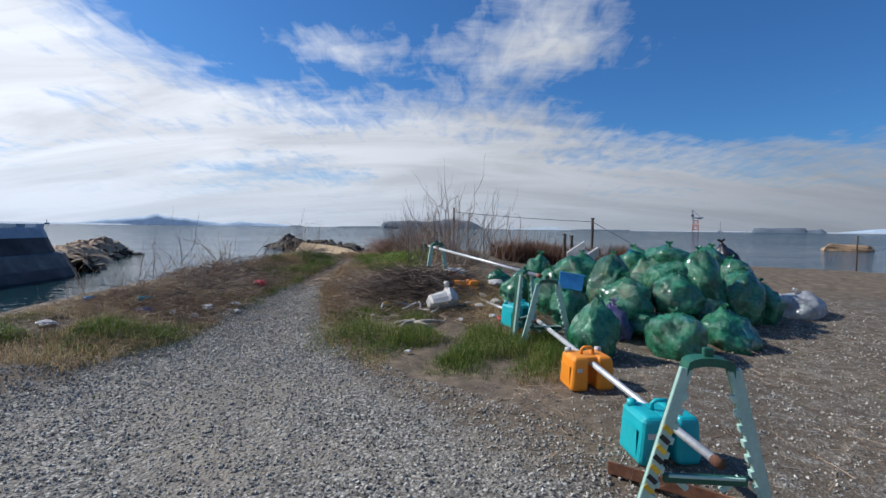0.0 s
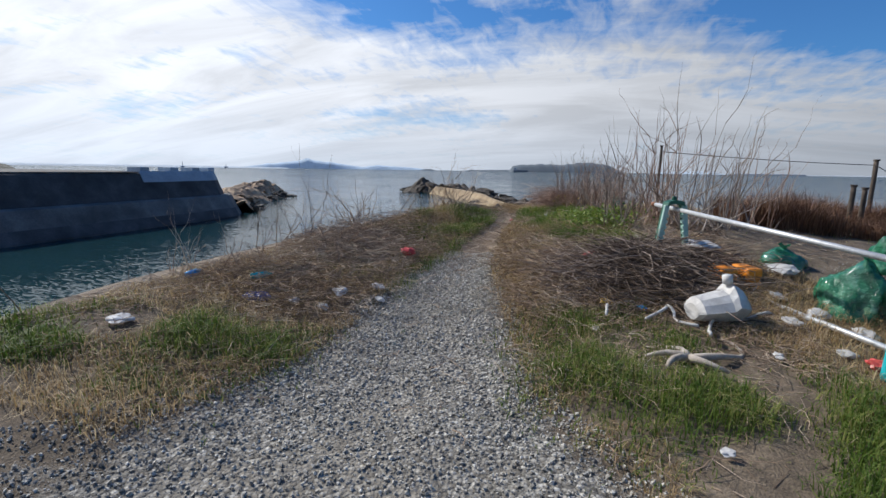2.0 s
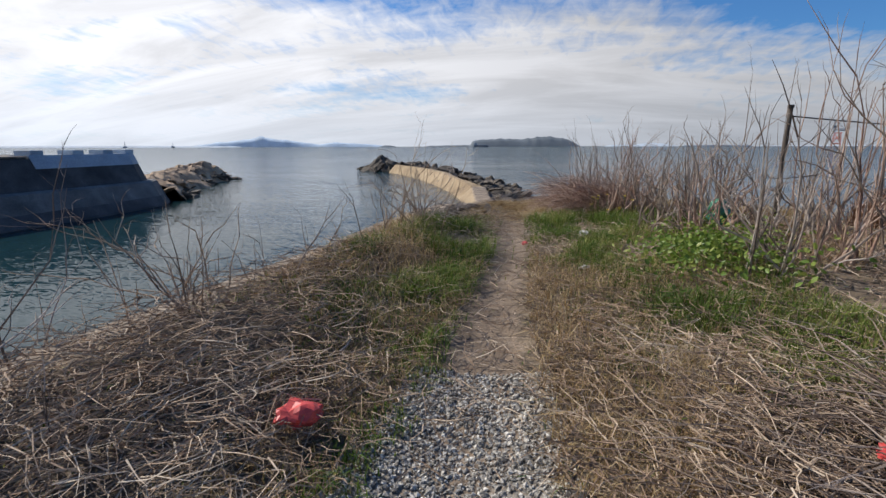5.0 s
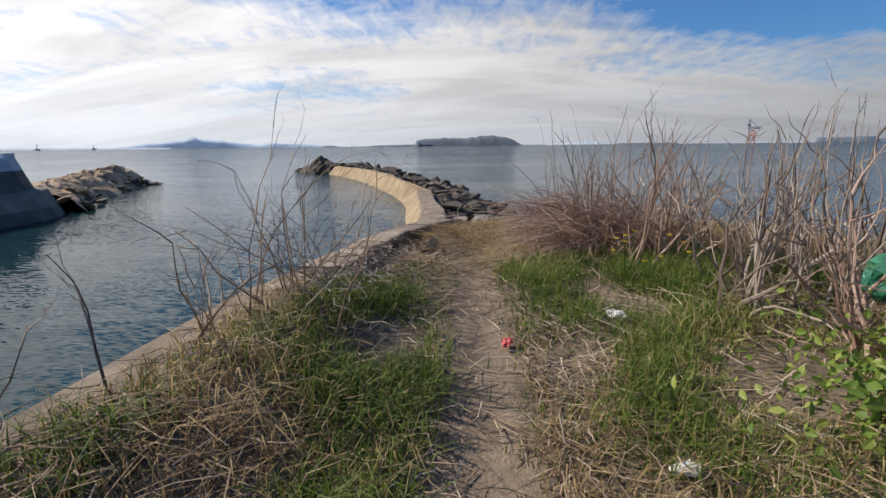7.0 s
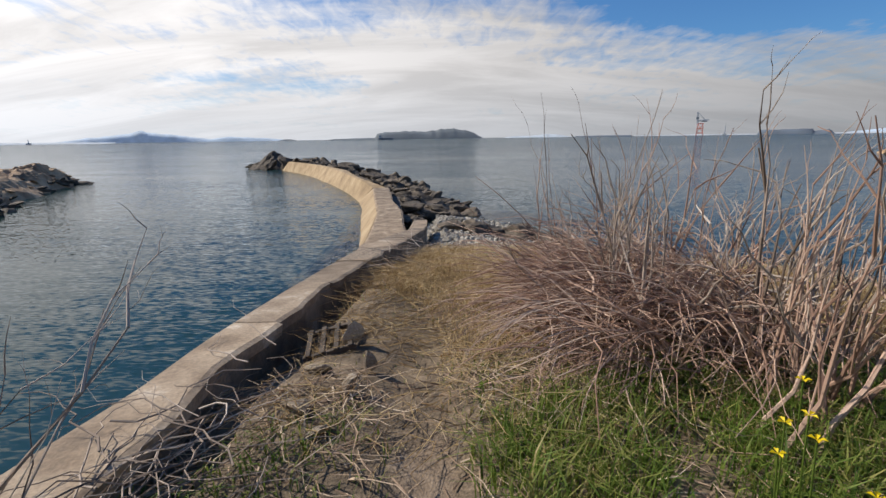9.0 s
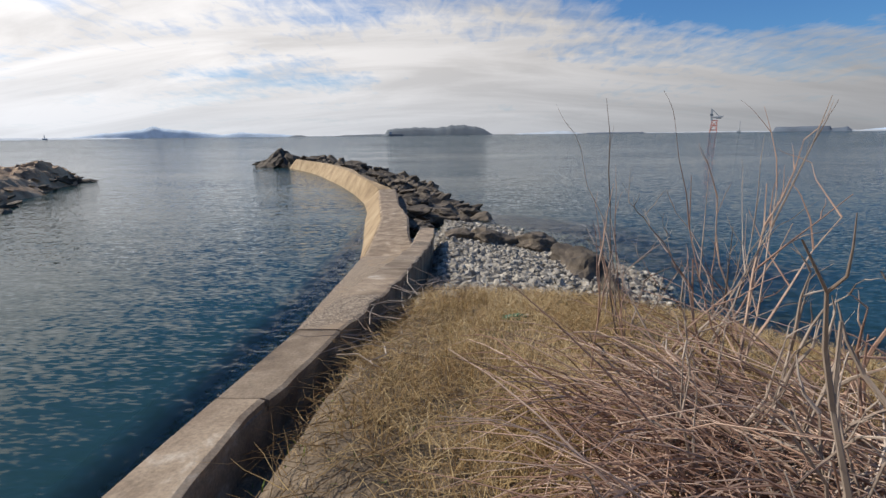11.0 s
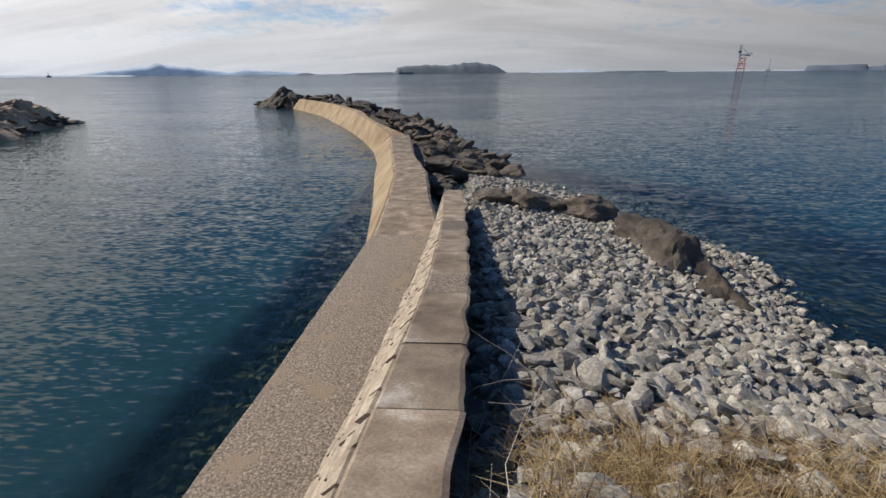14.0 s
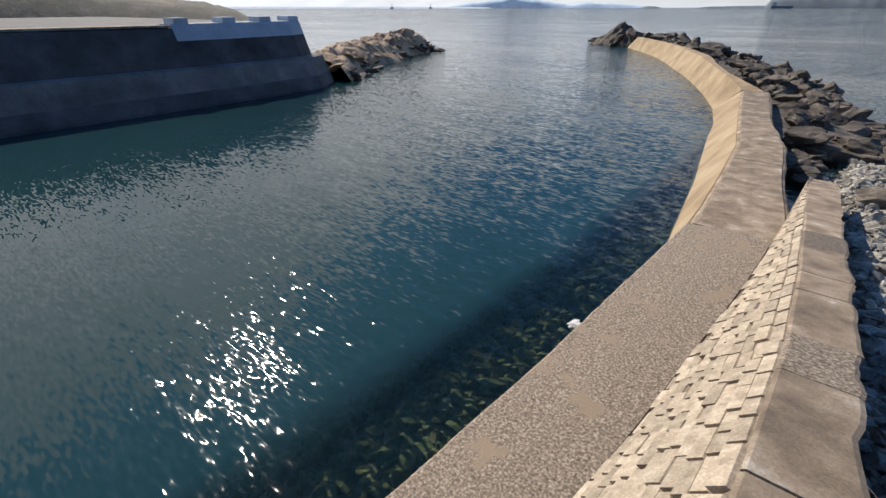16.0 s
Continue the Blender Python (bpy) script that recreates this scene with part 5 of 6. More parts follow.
def build_litter():
    crumple("foam_scrap", -4.58, 5.32, 0.12, WHITE_PLASTIC, "flat white foam scrap in the grass", 1.3, flat=0.22)
    crumple("paper_scrap", -3.47, 6.79, 0.13, WHITE_PLASTIC, "crumpled white paper at the gravel's edge", 2.1)
    crumple("paper_scrap", -3.2, 7.1, 0.10, WHITE_PLASTIC, "crumpled white paper at the gravel's edge", 3.4)
    crumple("paper_scrap", -3.06, 6.85, 0.07, WHITE_PLASTIC, "crumpled white paper at the gravel's edge", 9.4)
    crumple("red_scrap", -3.3, 8.3, 0.13, RED, "crushed red plastic scrap in the dry stems", 4.2, lift=0.05, flat=0.5)
    crumple("paper_scrap", -3.73, 6.39, 0.08, WHITE_PLASTIC, "torn white wrapper among dead stems", 5.5)
    crumple("paper_scrap", -3.45, 6.43, 0.08, WHITE_PLASTIC, "torn white wrapper among dead stems", 6.5)
    crumple("film_scrap", -4.05, 6.25, 0.14, PURPLE_BAG, "crumpled bluish plastic film in the grass", 7.5)
    bottle(-4.34, 6.54, 60, TEAL, "teal plastic bottle lying in dead stems")
    bottle(-4.9, 6.3, 100, BLUE, "dull blue plastic bottle lying in dead stems")
    bottle(-2.1, 16.6, 20, GREEN_BAG, "clear green plastic bottle in dry grass")
    crumple("yellow_wrapper", -0.89, 7.22, 0.09, YELLOW, "crumpled yellow wrapper in the grass", 8.1)
    crumple("blue_packet", -0.59, 7.1, 0.07, BLUE, "small crumpled blue packet in the grass", 9.1)
    crumple("red_tray", 0.85, 6.35, 0.13, RED, "broken orange-red plastic tray in the litter", 10.2, flat=0.4)
    crumple("foam_scrap", 0.2, 8.6, 0.28, WHITE_PLASTIC, "dirty white foam board in the brushwood", 11.2, lift=0.12, flat=0.15)
    for i, (x, y, s) in enumerate(((0.63, 7.6, 0.1), (0.8, 7.2, 0.14), (0.55, 7.0, 0.1), (1.0, 6.9, 0.13), (0.7, 6.5, 0.08), (0.25, 6.4, 0.06), (-0.38, 5.2, 0.05), (1.1, 7.6, 0.16), (1.3, 7.9, 0.18), (0.9, 8.3, 0.2), (-1.15, 8.05, 0.1), (4.6, 7.9, 0.05), (-1.75, 8.0, 0.05), (-1.9, 10.6, 0.06), (-1.0, 6.6, 0.05))):
        crumple("paper_scrap", x, y, s, WHITE_PLASTIC, "dirty white scrap of packaging on the ground", 12.7 + i * 1.9, flat=0.3)
    crumple("red_scrap", -1.05, 8.3, 0.09, RED, "faded red scrap in the brushwood", 31.0, lift=0.15)
    crumple("red_leaf", -2.43, 11.6, 0.05, RED, "orange-red scrap beside the path", 32.0, flat=0.4)
    crumple("paper_scrap", -1.8, 11.8, 0.07, WHITE_PLASTIC, "grey-white scrap in the grass", 33.0, flat=0.4)
    crumple("film_scrap", -0.55, 11.6, 0.17, GREEN_BAG, "crumpled green plastic film behind the shrubs", 34.0, flat=0.8, lift=0.15)
    crumple("white_scrap", -6.02, 23.4, 0.16, WHITE_PLASTIC, "white foam scrap afloat beside the ledge", 35.0, flat=0.3)
    for o in scene.objects:
        if o.name.startswith("white_scrap"):
            o.location.z = SEA + 0.01
    # frayed white rope
    t = thing("rope", pose(-0.55, 7.0, ground_at(-0.55, 7.0) + 0.02), "frayed dirty white rope in the grass", "rope")
    rng = random.Random(4)
    for k in range(5):
        a = rng.uniform(0, 6.28)
        pts, p = [], Vector((rng.uniform(-0.1, 0.5), rng.uniform(-0.5, 0.3), 0.02))
        for i in range(12):
            pts.append(p.copy())
            a += rng.uniform(-0.6, 0.6)
            p += Vector((math.cos(a) * 0.06, math.sin(a) * 0.06, 0.03 * math.sin(i * 0.9 + k)))
            p.z = max(p.z, 0.01)
        part("strand", tube(pts, 0.013, 8), WHITE_PLASTIC, t, smooth=True)
    # knots of driftwood root
    t = thing("driftwood", pose(-0.38, 6.2, ground_at(-0.38, 6.2) + 0.03), "pale forked driftwood on the grass", "driftwood")
    for k, a in enumerate((0.3, 1.5, 2.7, 3.6, 5.2)):
        n = 9 if k == 0 else 5
        part("limb", tube([(math.cos(a + 0.12 * i) * 0.07 * i * (1.9 if k == 0 else 1), math.sin(a + 0.12 * i) * 0.06 * i, 0.02 + 0.02 * math.sin(i)) for i in range(n)], [0.03 * (1 - i / (n + 2)) for i in range(n)], 8), PALE_STICK, t, smooth=True)
    # broken concrete beside the wall
    for i, (x, y, s, h) in enumerate(((-3.09, 13.8, 0.13, 0.13), (-2.94, 13.5, 0.07, 0.11), (-3.0, 13.25, 0.08, 0.11), (-3.2, 13.1, 0.16, 0.05), (-3.2, 13.45, 0.12, 0.05), (-3.05, 12.9, 0.1, 0.04), (-3.25, 14.0, 0.09, 0.07), (-2.2, 15.9, 0.11, 0.05), (-2.5, 16.2, 0.08, 0.04), (-1.95, 15.6, 0.1, 0.05))):
        me = rock_mesh("concrete_lump", 200 + i, 1.0, 2, 0.1, 12, near=0.34)
        set_rock("concrete_lump", me, PALE_STONE, pose(x, y, ground_at(x, y) + h * 0.5, 8 * i, 12, 40 * i) @ Matrix.Diagonal((s * 0.75, s * 0.5, h * 0.75, 1)), "broken grey concrete lump beside the path", "rubble", "lumps of broken concrete")
    x, y = -3.26, 13.85
    t = thing("slatted_frame", pose(x + 0.03, y, ground_at(x, y) + 0.06, 4, -12, 10), "small grey slatted frame against the wall", "frame")
    for i in range(4):
        part("slat", boxed((0.03, 0.32, 0.02), 0.004, Matrix.Translation((-0.12 + 0.08 * i, 0, 0))), WOOD, t)
    for s in (-1, 1):
        part("rail", boxed((0.3, 0.03, 0.03), 0.004, Matrix.Translation((0, 0.14 * s, -0.015))), WOOD, t)


PALE_STICK = surface("bleached_stick", [(0.0, (0.30, 0.25, 0.20)), (1.0, (0.52, 0.46, 0.39))], 14, (0.85, 0.95), 0.4, 80, 0.003, spread=0.25)
build_litter()

# plants


def leafy(name, stops, rough=0.6, through=0.35, spread=0.5):
    """Thin plant matter, each blade with a tone of its own."""
    m, n = material(name)
    isle = n.add("ShaderNodeNewGeometry").outputs["Random Per Island"]
    pos = n.add("ShaderNodeTexCoord").outputs["Object"]
    patch = n.noise(pos, 1.1, 3)
    col = n.ramp(n.math("ADD", n.math("MULTIPLY", isle, 0.7), n.math("MULTIPLY", n.math("SUBTRACT", patch, 0.35), 1.0)), stops)
    s = n.add("ShaderNodeBsdfPrincipled", {"Base Color": col, "Roughness": rough, "Specular IOR Level": 0.3})
    if through:
        tr = n.add("ShaderNodeBsdfTranslucent", {0: col})
        s = n.add("ShaderNodeMixShader", {0: through, 1: s.outputs[0], 2: tr.outputs[0]})
    n.add("ShaderNodeOutputMaterial", {0: s.outputs[0]})
    return m


GRASS = leafy("green_grass", [(0.0, (0.035, 0.065, 0.012)), (0.35, (0.085, 0.15, 0.02)), (0.65, (0.16, 0.215, 0.04)), (0.85, (0.30, 0.29, 0.09)), (1.0, (0.50, 0.41, 0.21))])
DRY = leafy("dry_grass", [(0.0, (0.15, 0.09, 0.04)), (0.35, (0.34, 0.23, 0.11)), (0.7, (0.52, 0.39, 0.20)), (1.0, (0.68, 0.57, 0.37))])
LITTER = leafy("dead_stems", [(0.0, (0.10, 0.064, 0.044)), (0.35, (0.27, 0.185, 0.125)), (0.7, (0.47, 0.36, 0.255)), (1.0, (0.66, 0.57, 0.45))], 0.85, 0.0)
REED = leafy("brown_reeds", [(0.0, (0.07, 0.035, 0.022)), (0.5, (0.17, 0.09, 0.055)), (1.0, (0.30, 0.18, 0.11))], 0.8, 0.2)
BARK = leafy("grey_twigs", [(0.0, (0.07, 0.05, 0.038)), (0.45, (0.21, 0.16, 0.125)), (1.0, (0.58, 0.50, 0.43))], 0.85, 0.0)
CUTWOOD = leafy("cut_brushwood", [(0.0, (0.045, 0.03, 0.022)), (0.5, (0.15, 0.108, 0.08)), (1.0, (0.45, 0.37, 0.31))], 0.85, 0.0)
REDBARK = leafy("reddish_stems", [(0.0, (0.15, 0.08, 0.058)), (0.5, (0.33, 0.215, 0.16)), (1.0, (0.58, 0.45, 0.36))], 0.85, 0.0)
PALEBARK = leafy("pale_branches", [(0.0, (0.14, 0.105, 0.085)), (0.5, (0.30, 0.245, 0.20)), (1.0, (0.52, 0.45, 0.39))], 0.85, 0.0)
LEAF = leafy("broad_leaves", [(0.0, (0.06, 0.12, 0.02)), (0.5, (0.16, 0.24, 0.04)), (1.0, (0.36, 0.40, 0.10))], 0.45, 0.35)
PETAL = leafy("yellow_petals", [(0.0, (0.75, 0.55, 0.01)), (1.0, (0.85, 0.68, 0.03))], 0.5, 0.3)


def blades(name, spots, mat, label, category, tall, wide, lean=0.6, seed=1):
    """Many bent blades of grass, one mesh."""
    rs = np.random.RandomState(seed)
    p = np.array(spots, float)
    n = len(p)
    a = rs.uniform(0, 2 * np.pi, n)
    h = p[:, 3] * tall * rs.uniform(0.5, 1.25, n)
    w = wide * rs.uniform(0.6, 1.4, n)
    ln = lean * rs.uniform(0.1, 1.2, n) * h
    d = np.stack([np.cos(a), np.sin(a), np.zeros(n)], 1)
    s = np.stack([-np.sin(a), np.cos(a), np.zeros(n)], 1)
    tw = rs.uniform(-0.8, 0.8, n)
    s = s * np.cos(tw)[:, None] + d * np.sin(tw)[:, None]
    base = p[:, :3] - np.array([0, 0, 0.015])
    up = np.array([0, 0, 1.0])
    m1 = base + up * (h * 0.55)[:, None] + d * (ln * 0.25)[:, None]
    tip = base + up * (h * np.maximum(0.25, 1 - 0.35 * ln / np.maximum(h, 0.01)))[:, None] + d * ln[:, None]
    hw = (s * w[:, None] / 2)
    v = np.stack([base - hw, base + hw, m1 + hw * 0.8, m1 - hw * 0.8, tip], 1).reshape(-1, 3)
    k = np.arange(n)[:, None] * 5
    quads = (k + np.array([0, 1, 2, 3])).tolist()
    tris = (k + np.array([3, 2, 4])).tolist()
    ob = link_mesh(name, v.tolist(), quads + tris, mat)
    return tagged(ob, label, category, kind="stuff")


def sticks(lines, radii, sides=3):
    """Tapered twigs along polylines: points and faces."""
    verts, faces = [], []
    for pts, r in zip(lines, radii):
        n = len(pts)
        k0 = len(verts)
        for i, p in enumerate(pts):
            q = pts[min(i + 1, n - 1)]
            o = pts[max(i - 1, 0)]
            d = (q - o)
            d = d.normalized() if d.length > 1e-6 else Vector((0, 0, 1))
            a = d.cross(Vector((0.21, 0.37, 0.9)))
            a = a.normalized() if a.length > 1e-6 else Vector((1, 0, 0))
            b = d.cross(a)
            rr = r * (1 - 0.75 * i / max(1, n - 1))
            for s in range(sides):
                t = 2 * math.pi * s / sides
                verts.append(tuple(p + (a * math.cos(t) + b * math.sin(t)) * rr))
        for i in range(n - 1):
            for s in range(sides):
                t = (s + 1) % sides
                faces.append((k0 + i * sides + s, k0 + i * sides + t, k0 + (i + 1) * sides + t, k0 + (i + 1) * sides + s))
    return verts, faces


def track_off(x, y):
    return abs(x - float(line(TRACK, y))) / float(line(TRACK_HALF, y))


def blob(x, y, cx, cy, rx, ry):
    return math.exp(-(((x - cx) / rx) ** 2 + ((y - cy) / ry) ** 2))


LUSH = [(-1.5, 12.65, 0.6, 0.5, 0.9), (-1.0, 12.9, 0.6, 0.4, 0.7), (-4.9, 4.7, 0.7, 0.5, 0.8), (-4.2, 5.2, 0.6, 0.3, 0.7), (-5.3, 4.2, 0.6, 0.5, 0.7), (-2.5, 12.9, 0.6, 0.5, 0.5), (0.3, 5.6, 0.8, 0.4, 0.8), (-0.5, 5.9, 0.7, 0.4, 0.9), (-0.9, 7.0, 0.4, 0.5, 0.7), (-1.2, 5.4, 0.4, 0.4, 0.5), (-2.9, 8.9, 0.25, 0.9, 0.6), (-3.7, 7.4, 0.5, 0.4, 0.35), (-0.4, 6.6, 0.7, 0.5, 0.4), (-3.25, 10.75, 0.45, 0.8, 1.0), (-3.3, 12.15, 0.3, 0.45, 1.2), (-4.1, 4.85, 0.7, 0.3, 0.5), (-3.7, 5.35, 0.5, 0.3, 0.55), (-3.3, 5.9, 0.35, 0.35, 0.5), (0.75, 5.3, 0.7, 0.45, 0.7), (0.55, 5.35, 0.95, 0.55, 1.1), (-0.2, 5.7, 0.5, 0.35, 0.5), (1.2, 5.2, 0.4, 0.6, 0.5), (-3.35, 10.7, 0.55, 0.95, 1.5), (-3.3, 9.9, 0.4, 0.6, 0.9), (-1.75, 12.2, 0.55, 1.1, 1.2), (-1.2, 12.6, 0.7, 0.7, 1.1), (-1.1, 10.2, 0.7, 1.0, 0.8), (-1.55, 9.4, 0.35, 0.8, 0.8), (-0.7, 9.3, 0.5, 0.6, 0.7), (-3.9, 5.6, 0.8, 0.28, 0.75), (-4.7, 5.15, 0.7, 0.35, 0.75), (0.75, 5.1, 0.75, 0.5, 0.8), (-1.3, 11.4, 0.5, 0.7, 0.7), (-1.7, 12.5, 0.5, 0.45, 0.9), (-1.0, 12.3, 0.6, 0.5, 0.9), (-3.15, 11.4, 0.35, 0.4, 0.8), (-2.95, 7.6, 0.22, 0.6, 0.7), (-1.4, 6.4, 0.4, 0.7, 0.45), (-0.7, 6.3, 0.7, 0.5, 0.45), (-4.3, 6.0, 0.5, 0.3, 0.2), (1.25, 3.4, 0.5, 0.4, 0.25), (-3.2, 12.4, 0.25, 0.4, 0.6), (-1.5, 14.2, 0.3, 0.4, 0.4), (-3.9, 9.0, 0.5, 0.6, 0.4), (-1.9, 11.0, 0.25, 0.6, 0.6)]


def lush(x, y):
    return sum(k * blob(x, y, cx, cy, rx, ry) for cx, cy, rx, ry, k in LUSH)


def table(t):
    ks = sorted(t)
    return ks, [t[k] for k in ks]


WR_Y, WR_X = table(WALL_RIGHT)
TR_Y, TR_X = table(TRACK)
TH_Y, TH_X = table(TRACK_HALF)
def lush_np(x, y):
    out = np.zeros_like(x)
    for cx, cy, rx, ry, k in LUSH:
        out += k * np.exp(-(((x - cx) / rx) ** 2 + ((y - cy) / ry) ** 2))
    return out


def mottle(x, y, f, seed):
    """Soft patches, from a few crossed waves."""
    rs = np.random.RandomState(seed)
    out = np.zeros_like(x)
    for _ in range(7):
        a, k, ph = rs.uniform(0, 6.28), f * rs.uniform(0.6, 1.7), rs.uniform(0, 6.28)
        out += np.sin((x * np.cos(a) + y * np.sin(a)) * k + ph)
    return out / 4.5


def with_ground(x, y, scale):
    z = ground_height(x, y)
    return [(float(a), float(b), float(c) + lumps(a, b), float(d)) for a, b, c, d in zip(x, y, z, scale)]


def build_grass():
    rs = np.random.RandomState(21)
    n = 900000
    x, y = rs.uniform(-5.9, 4.5, n), 3.0 + 15.6 * rs.rand(n)
    wr = np.interp(y, WR_Y, WR_X)
    off = np.abs(x - np.interp(y, TR_Y, TR_X)) / np.interp(y, TH_Y, TH_X) + np.clip((y - 12.9) / 0.5, 0, 2)
    u, v = rs.rand(n), rs.rand(n)
    patch, speck = mottle(x, y, 1.6, 3), mottle(x, y, 5.0, 4)
    keep = (x > wr - 0.12) & ~((y > 12.4) & (x < wr + 0.05))
    keep &= ~((x > 1.4) & (y < 9.5) & (v > 0.06))
    keep &= ~((off < 0.75) & (v > 0.05)) & ~((off < 1.1) & (v > 0.5))
    keep &= ~((y < 4.3) & (v > 0.05))
    keep &= ~((x > 0.5) & (y > 9) & (v > 0.5))
    g = lush_np(x, y) * np.clip(0.75 + 1.0 * speck, 0, 2)
    golden = (y > 13.0) & (x > -3.4)
    green = keep & (u < 0.42 * np.minimum(g, 1.4)) & ~((g < 0.14))
    low = keep & ~green & (u > 0.985)
    dry = keep & ~green & ((golden & (u < 0.27 * (0.8 + 0.8 * patch + 0.9 * speck))) | (~golden & (v > 0.72) & (patch + 0.8 * speck > -0.35)))
    blades("grass", with_ground(x[green], y[green], 0.40 + 0.6 * np.minimum(1.3, g[green])), GRASS, "tufts of fresh green grass on the bank", "grass", 0.165, 0.0065, 1.1, 2)
    blades("low_grass", with_ground(x[low], y[low], 0.5 + 0.2 * patch[low]), GRASS, "thin low grass between dead stems", "grass", 0.14, 0.006, 1.2, 5)
    blades("dry_grass", with_ground(x[dry], y[dry], np.where(golden[dry], 1.25, 0.7) + 0.5 * patch[dry]), DRY, "dry tan grass over the bank", "grass", 0.17, 0.005, 1.5, 3)


build_grass()


def lying(rng, x, y, length, lift, lines, radii, r, curl=0.5, z0=None):
    a, el = rng.uniform(0, 6.283), rng.uniform(-0.15, 0.35)
    p = Vector((x, y, (ground_at(x, y) if z0 is None else z0) + lift))
    pts = []
    for i in range(4):
        pts.append(p.copy())
        p = p + Vector((math.cos(a) * math.cos(el), math.sin(a) * math.cos(el), math.sin(el))) * length / 3
        a += rng.uniform(-curl, curl)
        el += rng.uniform(-0.35, 0.2)
    lines.append(pts)
    radii.append(r)


def build_dead_stems():
    """Dead stems and twigs strewn over the bank on both sides of the path."""
    rng = random.Random(31)
    lines, radii = [], []
    for _ in range(80000):
        x, y = rng.uniform(-5.3, 0.6), rng.uniform(4.9, 13.4)
        wr = float(np.interp(y, WR_Y, WR_X))
        if x < wr - 0.15:
            continue
        off = abs(x - float(np.interp(y, TR_Y, TR_X))) / float(np.interp(y, TH_Y, TH_X))
        if off < 1.15 and rng.random() > (0.3 if y > 8.5 else 0.05):
            continue
        g = lush(x, y)
        if rng.random() < 0.55 * min(1, g) or (x > 0.2 and y < 6.2) or (y < 5.6 and x > -3.2 and rng.random() > 0.15):
            continue
        if noise.noise((x * 1.3, y * 1.3, 9.0)) < rng.uniform(-0.95, 0.1):
            continue
        heap = blob(x, y, -4.0, 8.2, 1.0, 2.2) + blob(x, y, -1.4, 8.2, 0.7, 1.6)
        if rng.random() > 0.4 + 0.6 * heap:
            continue
        lying(rng, x, y, rng.uniform(0.10, 0.36), rng.uniform(0.0, 0.05 + 0.15 * heap), lines, radii, rng.uniform(0.0016, 0.0042), 0.9)
    for _ in range(5000):
        x, y = rng.uniform(0.6, 6.5), rng.uniform(2.2, 10.5)
        if noise.noise((x * 0.9, y * 0.9, 4.0)) + 0.5 * noise.noise((x * 3, y * 3, 1.0)) > rng.uniform(-0.4, 0.4):
            lying(rng, x, y, rng.uniform(0.06, 0.3), rng.uniform(0.0, 0.02), lines, radii, rng.uniform(0.0014, 0.0036), 0.9)
    v, f = sticks(lines, radii)
    tagged(link_mesh("dead_stems", v, f, LITTER), "brown dead stems and twigs strewn over the bank", "dead stems", kind="stuff")
    lines, radii = [], []
    for _ in range(16000):
        x, y = rng.uniform(-3.3, 1.4), rng.uniform(12.8, 19.0)
        if x < float(np.interp(y, WR_Y, WR_X)) + 0.12 or noise.noise((x * 1.3, y * 1.3, 6.0)) < rng.uniform(-0.5, 0.3):
            continue
        z = float(ground_height(x, y))
        if z > -0.35:
            lying(rng, x, y, rng.uniform(0.12, 0.42), rng.uniform(0.0, 0.1), lines, radii, rng.uniform(0.0014, 0.003), 0.9)
    v, f = sticks(lines, radii)
    tagged(link_mesh("straw", v, f, DRY), "bent golden straw lying over the grass slope", "straw", kind="stuff")


build_dead_stems()


